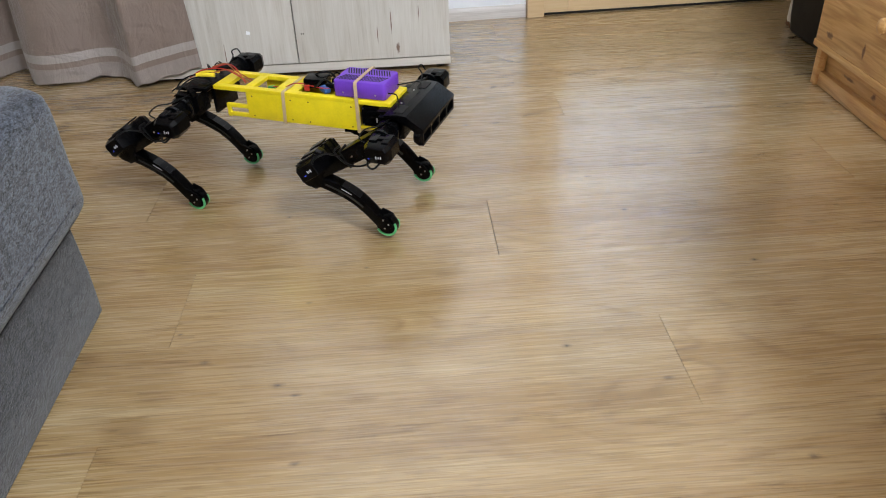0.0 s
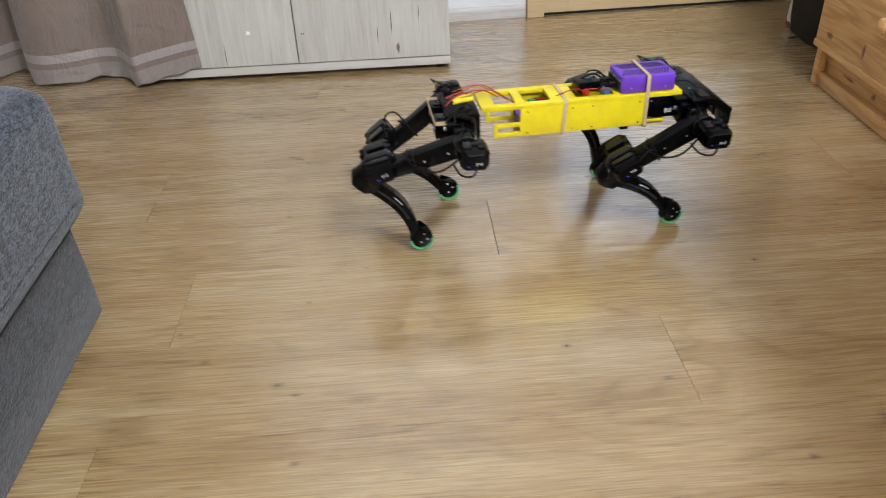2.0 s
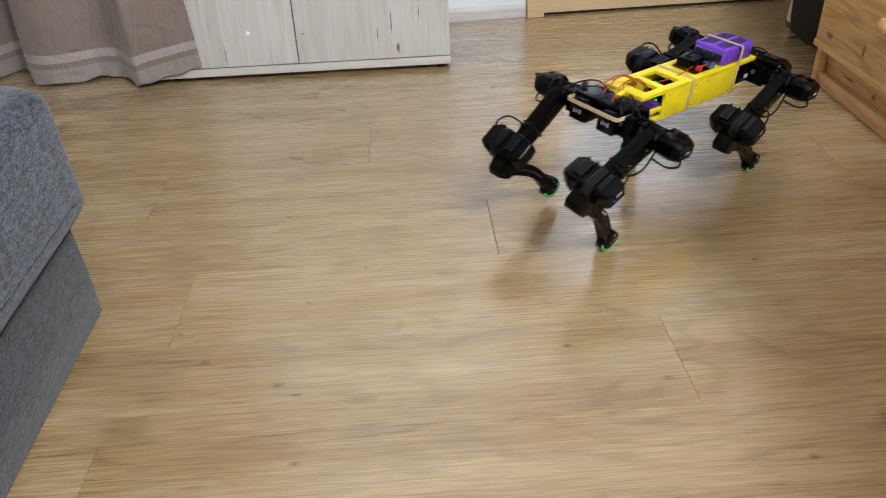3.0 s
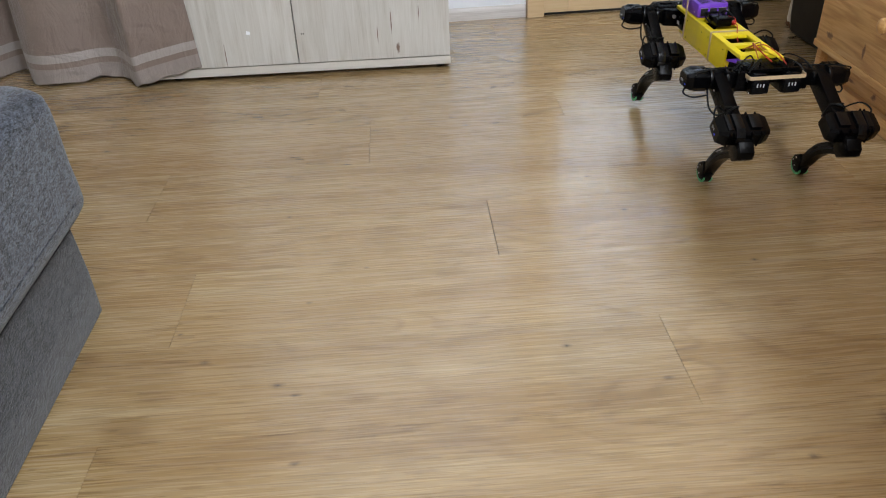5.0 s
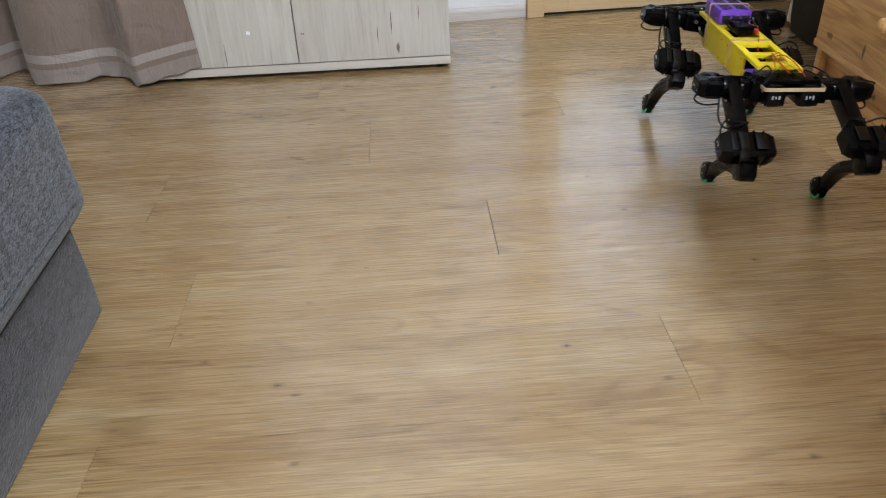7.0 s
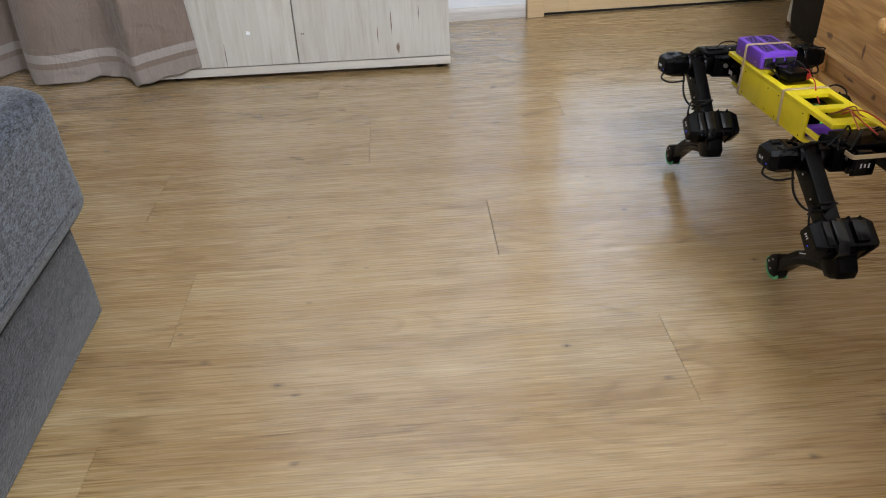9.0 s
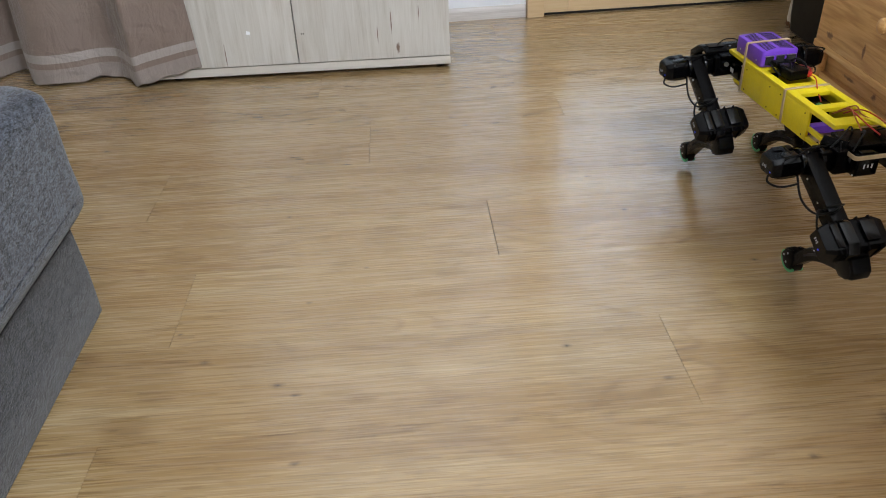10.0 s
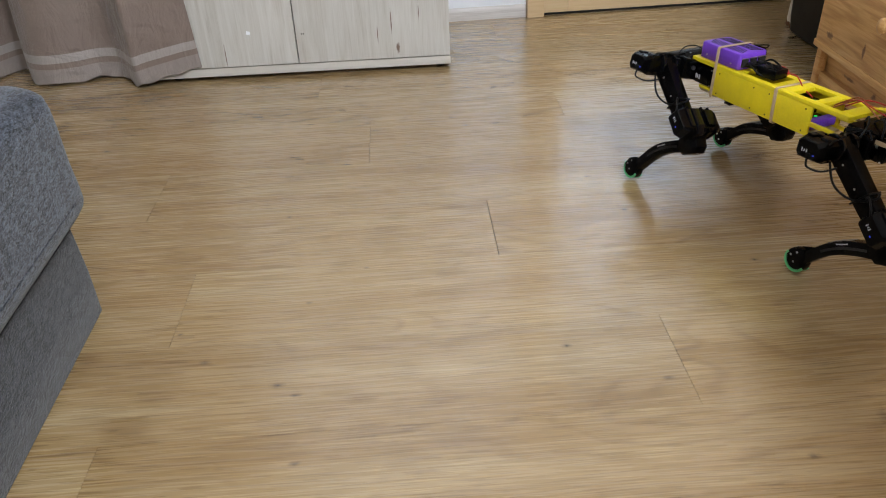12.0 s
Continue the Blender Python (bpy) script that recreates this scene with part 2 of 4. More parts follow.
def rod(bm, radius, length, m=None, sides=20, radius2=None, bevel=0.0):
    """A round rod along its own z axis, centred, moved by m."""
    made = bmesh.ops.create_cone(bm, cap_ends=True, segments=sides, radius1=radius, radius2=radius if radius2 is None else radius2,
                                 depth=length, matrix=m or Matrix())
    if bevel:
        rims = [e for e in {e for v in made["verts"] for e in v.link_edges} if any(len(f.verts) > 4 for f in e.link_faces)]
        bmesh.ops.bevel(bm, geom=rims, offset=bevel, segments=2, affect="EDGES", profile=0.6)
    return bm


def prism(bm, outline, depth, m=None, bevel=0.0):
    """An outline in x and z, given depth along y (centred), moved by m."""
    m = m or Matrix()
    near = [bm.verts.new(m @ Vector((x, -depth / 2, z))) for x, z in outline]
    back = [bm.verts.new(m @ Vector((x, depth / 2, z))) for x, z in outline]
    faces = [bm.faces.new(near), bm.faces.new(back[::-1])]
    count = len(outline)
    for i in range(count):
        faces.append(bm.faces.new((near[i], back[i], back[(i + 1) % count], near[(i + 1) % count])))
    bmesh.ops.recalc_face_normals(bm, faces=faces)
    if bevel:
        edges = list({e for f in faces for e in f.edges})
        bmesh.ops.bevel(bm, geom=edges, offset=bevel, segments=2, affect="EDGES", profile=0.6)
    return bm


def tube(bm, path, radius, sides=8):
    """A round tube along a smooth path through the points."""
    points = [Vector(p) for p in path]
    line = []
    for i in range(len(points) - 1):
        a, b, c, d = points[max(i - 1, 0)], points[i], points[i + 1], points[min(i + 2, len(points) - 1)]
        for k in range(6):
            t = k / 6
            line.append(0.5 * ((2 * b) + (c - a) * t + (2 * a - 5 * b + 4 * c - d) * t * t + (3 * b - a - 3 * c + d) * t ** 3))
    line.append(points[-1])
    rings, side = [], None
    for i, p in enumerate(line):
        way = (line[min(i + 1, len(line) - 1)] - line[max(i - 1, 0)]).normalized()
        if side is None:
            side = way.orthogonal().normalized()
        side = (side - way * side.dot(way)).normalized()
        up = way.cross(side)
        rings.append([bm.verts.new(p + radius * (math.cos(6.2832 * k / sides) * side + math.sin(6.2832 * k / sides) * up))
                      for k in range(sides)])
    for r, q in zip(rings, rings[1:]):
        for k in range(sides):
            bm.faces.new((r[k], r[(k + 1) % sides], q[(k + 1) % sides], q[k]))
    bm.faces.new(rings[0][::-1])
    bm.faces.new(rings[-1])
    return bm


def mesh_of(name, bm, material, smooth=True):
    data = bpy.data.meshes.new(name)
    bm.normal_update()
    bm.to_mesh(data)
    bm.free()
    data.materials.append(material)
    if smooth:
        data.shade_smooth()
        data.set_sharp_from_angle(angle=radians(20 if material in (SERVO, BLACK, GREY_CAP) else 35))
    return data


def part(name, bm, material, parent, label="", m=None):
    ob = new(name, mesh_of(name, bm, material))
    ob.parent = parent
    if m is not None:
        ob.matrix_basis = m
    if label:
        ob["label"] = label
    return ob


def again(ob, parent, m=None):
    """The same part once more, on the same mesh."""
    twin = new(ob.name.split(".")[0], ob.data)
    twin.parent = parent
    twin.matrix_basis = m if m is not None else ob.matrix_basis.copy()
    if "label" in ob:
        twin["label"] = ob["label"]
    return twin


def structure(name, bm, material, label, category):
    return tagged(new(name, mesh_of(name, bm, material)), label, category, kind="structure")


def thing(name, label, category, m=None, group=""):
    ob = tagged(new(name), label, category, group)
    ob.empty_display_size = 0.05
    if m is not None:
        ob.matrix_basis = m
    return ob


# ---- the room ----
WEST, EAST, SOUTH = -1.75, 1.50, -2.30
NORTH = pose(0.789 * PLANK, 9.156 * PLANK, 0, 0, 0, 2.27)      # along the back wall, y into it
CEILING_HEIGHT = 2.45


def room():
    # subfloor under the boards
    structure("subfloor", box(bmesh.new(), (3.6, 4.6, 0.05), pose(-0.12, -0.15, -0.037)), DARK_GAP, "dark subfloor below the laminate boards", "floor")
    bm = bmesh.new()
    left, right = -2.1, 1.9
    d0, d1, top = 0.300, 1.120, 2.03
    for x0, x1, z0, z1 in ((left, d0, 0, CEILING_HEIGHT), (d1, right, 0, CEILING_HEIGHT), (d0, d1, top, CEILING_HEIGHT)):
        box(bm, (x1 - x0, 0.14, z1 - z0), NORTH @ pose((x0 + x1) / 2, 0.012 + 0.07, (z0 + z1) / 2))
    structure("wall_north", bm, WALL_PAINT, "white painted wall with a door opening", "wall")
    structure("wall_west", box(bmesh.new(), (0.12, 4.4, CEILING_HEIGHT), pose(WEST - 0.06, -0.15, CEILING_HEIGHT / 2)), ROOM_PAINT, "plain grey-beige painted wall", "wall")
    structure("wall_east", box(bmesh.new(), (0.12, 4.4, CEILING_HEIGHT), pose(EAST + 0.06, -0.15, CEILING_HEIGHT / 2)), ROOM_PAINT, "plain grey-beige painted wall", "wall")
    structure("wall_south", box(bmesh.new(), (3.6, 0.12, CEILING_HEIGHT), pose(-0.12, SOUTH - 0.06, CEILING_HEIGHT / 2)), ROOM_PAINT, "plain grey-beige painted wall", "wall")
    structure("ceiling", box(bmesh.new(), (3.7, 4.8, 0.1), pose(-0.12, -0.15, CEILING_HEIGHT + 0.05)), CEILING_PAINT, "plain white painted ceiling", "ceiling")
    # skirting of whitened oak, left of the door
    bm = bmesh.new()
    outline = [(0.012, 0), (0.012, 0.036), (0.008, 0.040), (0.003, 0.036), (0.0, 0.028), (0.0, 0)]
    prism(bm, outline, 2.2, NORTH @ pose(0.245 - 1.1, 0, 0, 0, 0, 90) @ Matrix.Diagonal((1, 1, 1, 1)), 0.0)
    structure("baseboard", bm, SKIRTING, "whitened grey oak skirting board along the wall", "baseboard")
    # door with its casing
    door = tagged(new("door_1"), "closed honey-coloured wooden door with an added pane that lets a glow in", "door", kind="structure")
    door.matrix_basis = NORTH
    for x in (0.2745, 1.1455):
        part("casing", box(bmesh.new(), (0.055, 0.030, 2.09), pose(x, -0.002, 1.045), 0.003), DOOR_WOOD, door)
    part("casing", box(bmesh.new(), (0.816, 0.030, 0.055), pose(0.71, -0.002, 2.0625), 0.003), DOOR_WOOD, door)
    # leaf: stiles and rails round one tall pane, an added opening for light
    bm = bmesh.new()
    low, high, x0, x1 = 0.27, 1.93, 0.385, 1.035
    for xa, xb, za, zb in ((0.305, x0, 0.008, 2.028), (x1, 1.115, 0.008, 2.028), (x0, x1, 0.008, low), (x0, x1, high, 2.028)):
        box(bm, (xb - xa, 0.040, zb - za), pose((xa + xb) / 2, 0.022, (za + zb) / 2), 0.002)
    leaf = part("leaf", bm, DOOR_WOOD, door)
    pane = part("pane", box(bmesh.new(), (x1 - x0 + 0.01, 0.005, high - low + 0.01), pose((x0 + x1) / 2, 0.024, (low + high) / 2)), PANE, leaf, "clear pane added to let the glow through")
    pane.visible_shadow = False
    # added glowing sheet, itself unseen; it whitens the reflection in the floor
    structure("backdrop", box(bmesh.new(), (2.4, 0.01, 3.0), NORTH @ pose(0.71, 0.75, 1.5)), SHEEN_GLOW, "pale glowing sheet added behind the door to whiten the floor's sheen", "backdrop")
    part("threshold", box(bmesh.new(), (0.812, 0.050, 0.006), pose(0.71, 0.03, 0.0035)), DARK_GAP, door, "dark door threshold strip")


def hanging_lamp():
    lamp = thing("hanging_lamp", "plain white rose and cord of a hanging lamp", "lamp", pose(LAMP[0], LAMP[1], CEILING_HEIGHT))
    part("rose", rod(bmesh.new(), 0.06, 0.03, pose(0, 0, -0.015), 48, bevel=0.004), CEILING_PAINT, lamp)
    part("cord", rod(bmesh.new(), 0.004, 0.22, pose(0, 0, -0.14), 12), CEILING_PAINT, lamp)


# ---- curtain ----
def curtain():
    n = Nodes("beige_satin")
    split = n.tree.nodes.new("ShaderNodeSeparateXYZ")
    n.link(n.tree.nodes.new("ShaderNodeTexCoord").outputs["UV"], split.inputs[0])
    bands = n.ramp(n.math("MULTIPLY", split.outputs["Y"], 1.0), [(0.0, (0.58, 0.53, 0.50)), (1.0, (0.30, 0.255, 0.235))])
    ramp = n.tree.nodes[-1].color_ramp
    ramp.interpolation = "CONSTANT"
    cloth, satin, hem_tone = (0.200, 0.150, 0.122), (0.36, 0.325, 0.305), (0.280, 0.240, 0.218)
    for element, (z, c) in zip(list(ramp.elements), [(0.0, cloth), (1.0, cloth)]):
        element.position, element.color = z, (*c, 1)
    for z, c in ((0.006, hem_tone), (0.046, cloth), (0.060, satin), (0.083, cloth)):
        element = ramp.elements.new(z)
        element.color = (*c, 1)
    weave = n.noise(n.position((700, 700, 700)), 1.0, 2)
    creases = n.noise(n.position((14, 14, 5)), 1.4, 4, 0.6, 0.8)
    tone = n.mix(n.math("MULTIPLY", weave, 0.25), bands, (0.30, 0.26, 0.24))
    pulls = n.noise(n.position((9, 9, 16), turn=0.5), 0.9, 2, 0.5, 1.6)
    n.bump(n.math("ADD", n.math("ADD", n.math("MULTIPLY", weave, 0.06), creases), n.math("MULTIPLY", pulls, 0.9)), 0.7, 0.012)
    cloth_mat = n.finish(tone, 0.55, Sheen_Weight=0.3)
    # a path of folds, then the cloth raised along it
    path = [(-1.62, 1.52), (-1.50, 1.47), (-1.40, 1.52), (-1.30, 1.45), (-1.22, 1.475), (-1.16, 1.435), (-1.10, 1.52), (-1.045, 1.41), (-1.005, 1.37),
            (-0.96, 1.362), (-0.90, 1.378), (-0.85, 1.404), (-0.80, 1.402), (-0.768, 1.376), (-0.738, 1.330), (-0.717, 1.306), (-0.69, 1.309), (-0.655, 1.314), (-0.62, 1.318), (-0.585, 1.321), (-0.548, 1.322)]
    fine = []
    for i in range(len(path) - 1):
        a, b, c, d = (Vector(path[max(0, min(len(path) - 1, j))]) for j in (i - 1, i, i + 1, i + 2))
        for k in range(8):
            t = k / 8
            fine.append(0.5 * ((2 * b) + (c - a) * t + (2 * a - 5 * b + 4 * c - d) * t * t + (3 * b - a - 3 * c + d) * t ** 3))
    fine.append(Vector(path[-1]))
    bm = bmesh.new()
    heights_of = {}
    heights = [0.006, 0.009, 0.016, 0.024, 0.034, 0.045, 0.06, 0.08, 0.1, 0.13, 0.17, 0.22, 0.3, 0.45, 0.7, 1.1, 1.7, 2.35]
    rows = []
    for z in heights:
        row = []
        for i, p in enumerate(fine):
            u = i / (len(fine) - 1)
            lift = min(1.0, z / 0.5)
            free = max(0.0, min(1.0, (0.74 - u) / 0.08))
            x = p.x - 0.03 * lift * max(0, u - 0.55) * 2.2
            y = p.y + (0.10 * lift * (1 - u) * 0.4 + 0.012 * math.sin(34 * u + 6 * z) * lift) * free
            hem = 0.004 * math.sin(95 * u) * max(0.0, 1 - z / 0.05) * free
            low = 0.040 * max(0.0, (u - 0.737) / 0.263) * max(0.0, 1 - z / 0.6)
            v = bm.verts.new((x, y + hem, z + low + 0.003 * math.sin(60 * u) * (z < 0.02)))
            heights_of[v] = (u, z)
            row.append(v)
        rows.append(row)
    for r, q in zip(rows, rows[1:]):
        for i in range(len(r) - 1):
            bm.faces.new((r[i], r[i + 1], q[i + 1], q[i]))
    layer = bm.loops.layers.uv.new("UVMap")
    for face in bm.faces:
        for loop in face.loops:
            loop[layer].uv = heights_of[loop.vert]
    ob = new("curtain", mesh_of("curtain", bm, cloth_mat))
    solid = ob.modifiers.new("thickness", "SOLIDIFY")
    solid.thickness = 0.0015
    ob.data.set_sharp_from_angle(angle=radians(70))
    tagged(ob, "beige satin curtain with pale stripes above its hem", "curtain")
    rail = thing("curtain_rail", "slim white curtain rail under the ceiling", "rail", pose(-1.1, 1.5, 2.38))
    part("rail", box(bmesh.new(), (1.25, 0.04, 0.025), pose(0, 0, 0), 0.004), CEILING_PAINT, rail)


# ---- furniture ----
def cabinet():
    """Low whitewashed cabinet with a plinth board and two doors; its front faces south."""
    ob = thing("cabinet", "whitewashed oak cabinet with two plain doors", "cabinet", pose(0, 6.955 * PLANK, 0))
    right, depth, height = 0.630 * PLANK, 0.405, 0.95
    left = right - 0.80
    gap = -1.503 * PLANK
    mid = (left + right) / 2
    part("bottom_board", box(bmesh.new(), (right - left, depth + 0.010, 0.022), pose(mid, depth / 2 - 0.005, 0.0245), 0.001), WHITE_EDGE, ob)
    part("top_board", box(bmesh.new(), (right - left, depth, 0.018), pose(mid, depth / 2, height), 0.001), WHITE_OAK, ob)
    side = part("side_board", box(bmesh.new(), (0.016, depth - 0.004, height - 0.046), pose(right - 0.008, depth / 2 + 0.003, (height + 0.027) / 2), 0.001), WHITE_OAK, ob)
    again(side, ob, pose(left - right + 0.016, 0, 0))
    part("back_board", box(bmesh.new(), (right - left - 0.034, 0.006, height - 0.05), pose(mid, depth - 0.006, height / 2 + 0.012)), WHITE_OAK, ob)
    for x0, x1 in ((left + 0.001, gap - 0.0015), (gap + 0.0015, right - 0.001)):
        part("door", box(bmesh.new(), (x1 - x0, 0.016, height - 0.05), pose((x0 + x1) / 2, -0.004, (height + 0.028) / 2), 0.0008), WHITE_OAK, ob)
    # near-black strip stands in for the shade between the two doors
    part("gap", box(bmesh.new(), (0.012, 0.003, height - 0.06), pose(gap, 0.0060, height / 2 + 0.012)), DARK_GAP, ob, "dark strip added behind the doors for the shade of their gap")
    for x in (left + 0.05, right - 0.025):
        for y in (0.03, depth - 0.05):
            part("foot", rod(bmesh.new(), 0.014, 0.0135, pose(x, y, 0.0068), 16), DARK_GAP, ob, "dark plastic foot")
    for x in (-1.42, -1.39):
        part("screw_hole", rod(bmesh.new(), 0.0016, 0.002, pose(x * PLANK, -0.0125, 0.118, 90)), DARK_GAP, ob)
    part("sticker", box(bmesh.new(), (0.010, 0.0008, 0.009), pose(-0.413, -0.0126, 0.128, 0, 12, 0)), WALL_PAINT, ob, "small white paper sticker")


def loft(bm, rings):
    """Skin closed rings of equal count, with both ends capped."""
    made = [[bm.verts.new(p) for p in ring] for ring in rings]
    count = len(made[0])
    for r, q in zip(made, made[1:]):
        for k in range(count):
            bm.faces.new((r[k], r[(k + 1) % count], q[(k + 1) % count], q[k]))
    bm.faces.new(made[0][::-1])
    bm.faces.new(made[-1])
    bmesh.ops.recalc_face_normals(bm, faces=bm.faces[:])
    return bm


def slab(x0, x1, y0, y1, z, corner, steps=8):
    """A rounded rectangle as a ring of points."""
    ring = []
    for cx, cy, a in ((x1 - corner, y1 - corner, 0), (x0 + corner, y1 - corner, 90), (x0 + corner, y0 + corner, 180), (x1 - corner, y0 + corner, 270)):
        for k in range(steps):
            t = radians(a + 90 * k / (steps - 1))
            ring.append(Vector((cx + corner * math.cos(t), cy + corner * math.sin(t), z)))
    return ring


def sofa():
    ob = thing("sofa", "grey-blue woven fabric sofa on a darker grey base", "sofa")
    x1, y1, x0, y0 = -2.665 * PLANK, 1.565 * PLANK, -1.62, -1.45
    top = 0.815 * PLANK
    rings = []
    for z, inset, corner in ((0.0, 0.004, 0.012), (0.006, 0.0, 0.014), (top * 0.5, 0.0, 0.014), (top, 0.004, 0.012)):
        rings.append(slab(x0 + inset, x1 + 0.006 - inset, y0 + inset, y1 - inset, z, corner))
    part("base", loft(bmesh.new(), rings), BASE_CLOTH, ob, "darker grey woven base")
    rings = []
    for z, out, corner in ((0.154, -0.030, 0.02), (0.157, -0.006, 0.03), (0.168, 0.010, 0.03), (0.183, 0.023, 0.030), (0.197, 0.033, 0.032), (0.207, 0.0365, 0.035), (0.227, 0.0365, 0.036),
                           (0.263, 0.0345, 0.038), (0.311, 0.034, 0.038), (0.345, 0.0325, 0.038), (0.362, 0.0290, 0.038), (0.370, 0.022, 0.040), (0.376, 0.010, 0.042), (0.379, -0.006, 0.046), (0.381, -0.045, 0.055), (0.382, -0.12, 0.06)):
        rings.append(slab(x0, x1 + out, y0, y1 + out * 0.35, z, corner))
    cushion = part("seat", loft(bmesh.new(), rings), SOFA_CLOTH, ob, "grey-blue woven seat cushion")
    part("seam", tube(bmesh.new(), [(x1 + 0.0362, y1 - 0.04, 0.216), (x1 + 0.0366, y1 - 0.3, 0.2165), (x1 + 0.0366, -0.5, 0.2165), (x1 + 0.0362, y0 + 0.04, 0.216)], 0.0012, 6), SOFA_CLOTH, cushion)


def dresser():
    """Pine chest of drawers; its front faces west."""
    ob = thing("chest_of_drawers", "knotty varnished pine chest of drawers with round knobs", "dresser",
               pose(5.279 * PLANK - 0.006, 5.635 * PLANK, 0, 0, 0, -1.6))
    length, depth, height = 0.86, 0.40, 0.92
    # x: into the chest from its front; y: towards the viewer is negative
    leg = part("leg", box(bmesh.new(), (0.020, 0.022, 0.095), pose(0.010, -0.014, 0.0475), 0.002), PINE, ob)
    for x, y in ((depth - 0.02, -0.014), (depth - 0.02, -length + 0.014), (0.013, -length + 0.014)):
        again(leg, ob, pose(x - 0.010, y + 0.014, 0))
    part("plinth", box(bmesh.new(), (0.018, length - 0.05, 0.036), pose(0.016, -length / 2, 0.0185), 0.003), PINE, ob)
    part("kick_board", box(bmesh.new(), (0.016, length - 0.024, 0.060), pose(0.030, -length / 2, 0.064), 0.001), PINE, ob)
    part("bottom_rail", box(bmesh.new(), (0.034, length + 0.006, 0.017), pose(0.006, -length / 2, 0.1035), 0.003), PINE, ob)
    side = part("side_board", box(bmesh.new(), (depth - 0.02, 0.020, height - 0.11), pose(depth / 2 + 0.008, -0.010, height / 2 + 0.054), 0.002), PINE, ob)
    again(side, ob, pose(0, -length + 0.020, 0))
    part("back_board", box(bmesh.new(), (0.008, length - 0.044, height - 0.11), pose(depth - 0.008, -length / 2, height / 2 + 0.054)), PINE, ob)
    part("top_board", box(bmesh.new(), (depth + 0.03, length + 0.03, 0.022), pose(depth / 2 - 0.006, -length / 2, height + 0.011), 0.004), PINE, ob)
    for i in range(4):
        z = 0.112 + 0.20 * i
        drawer = part("drawer", box(bmesh.new(), (0.020, length - 0.004, 0.190), pose(0.000, -length / 2, z + 0.095), 0.004), PINE, ob)
        for y in (-0.300, -length + 0.300):
            knob = bmesh.new()
            rings = []
            for d, r in ((0.0, 0.009), (0.006, 0.008), (0.011, 0.012), (0.016, 0.0165), (0.021, 0.0175), (0.026, 0.0150), (0.029, 0.009), (0.030, 0.003)):
                rings.append([Vector((-0.010 - d, y + r * math.cos(6.2832 * k / 24), z + 0.118 + r * math.sin(6.2832 * k / 24))) for k in range(24)])
            part("knob", loft(knob, rings), PINE, drawer, "round turned pine knob")


def black_case():
    """Tall black rounded case with a pale edge, standing behind the chest."""
    ob = thing("hard_case", "tall black rounded case standing beside the pine chest", "case", pose(1.128, 1.48, 0))
    rings = []
    for z, s in ((0.0, 0.010), (0.010, 0.0), (0.05, -0.004), (0.5, -0.02), (0.93, -0.03), (0.96, 0.0), (0.97, 0.03)):
        rings.append(slab(0.004 + s, 0.24, -0.30 + s, 0.02 - s, z, 0.04 - 0.0))
    part("shell", loft(bmesh.new(), rings), BLACK_CASE, ob)
    strip = thing("folded_cloth", "white cloth bundle hanging beside the black case", "cloth", pose(1.160, 1.516, 0))
    for i, (x, y, r) in enumerate(((0.0, 0.0, 0.008), (0.004, 0.030, 0.008))):
        rings = [[Vector((x + 0.05 * z + r * q * math.cos(6.2832 * k / 14), y + 1.6 * r * q * math.sin(6.2832 * k / 14), z)) for k in range(14)]
                 for z, q in ((0.012, 0.8), (0.02, 1.0), (0.2, 1.05), (0.6, 0.9), (0.9, 0.7))]
        part("fold", loft(bmesh.new(), rings), WHITE_CLOTH, strip)
        part("hem", loft(bmesh.new(), [[Vector((x + r * q * math.cos(6.2832 * k / 14), y + 1.6 * r * q * math.sin(6.2832 * k / 14), z)) for k in range(14)]
                                       for z, q in ((0.0, 0.7), (0.004, 1.08), (0.0115, 0.95))]), BROWN_HEM, strip)


def desk():
    """Unseen desk, added beside the viewer only to shade the floor before the chest."""
    ob = thing("desk", "plain white desk added out of view to shade the floor", "desk", pose(1.020, -0.643, 0))
    part("top", box(bmesh.new(), (0.90, 1.20, 0.026), pose(0, 0, 0.735), 0.002), CEILING_PAINT, ob)
    for x in (-0.10, 0.42):
        for y in (-0.55, 0.55):
            part("leg", box(bmesh.new(), (0.04, 0.04, 0.722), pose(x, y, 0.361), 0.002), CEILING_PAINT, ob)


WHITE_CLOTH = plain("white_cloth", (0.62, 0.58, 0.53), 0.9, size=500, bump=0.4)
BROWN_HEM = plain("brown_hem", (0.16, 0.075, 0.035), 0.8)


# ---- the walking robot ----
FRONT_HIP, REAR_HIP, HIP_SIDE, HIP_UP = 0.1977, -0.2004, 0.0258, 0.0355
LEG_OUT, THIGH, SHIN, SOLE = 0.0731, 0.1747, 0.1570, 0.0205
DECK_FRONT, DECK_REAR, HALF, TOP = 0.1866, -0.1610, 0.0392, 0.0631
PANEL_FRONT, PANEL_REAR, BELLY = 0.1265, -0.0947, 0.0065


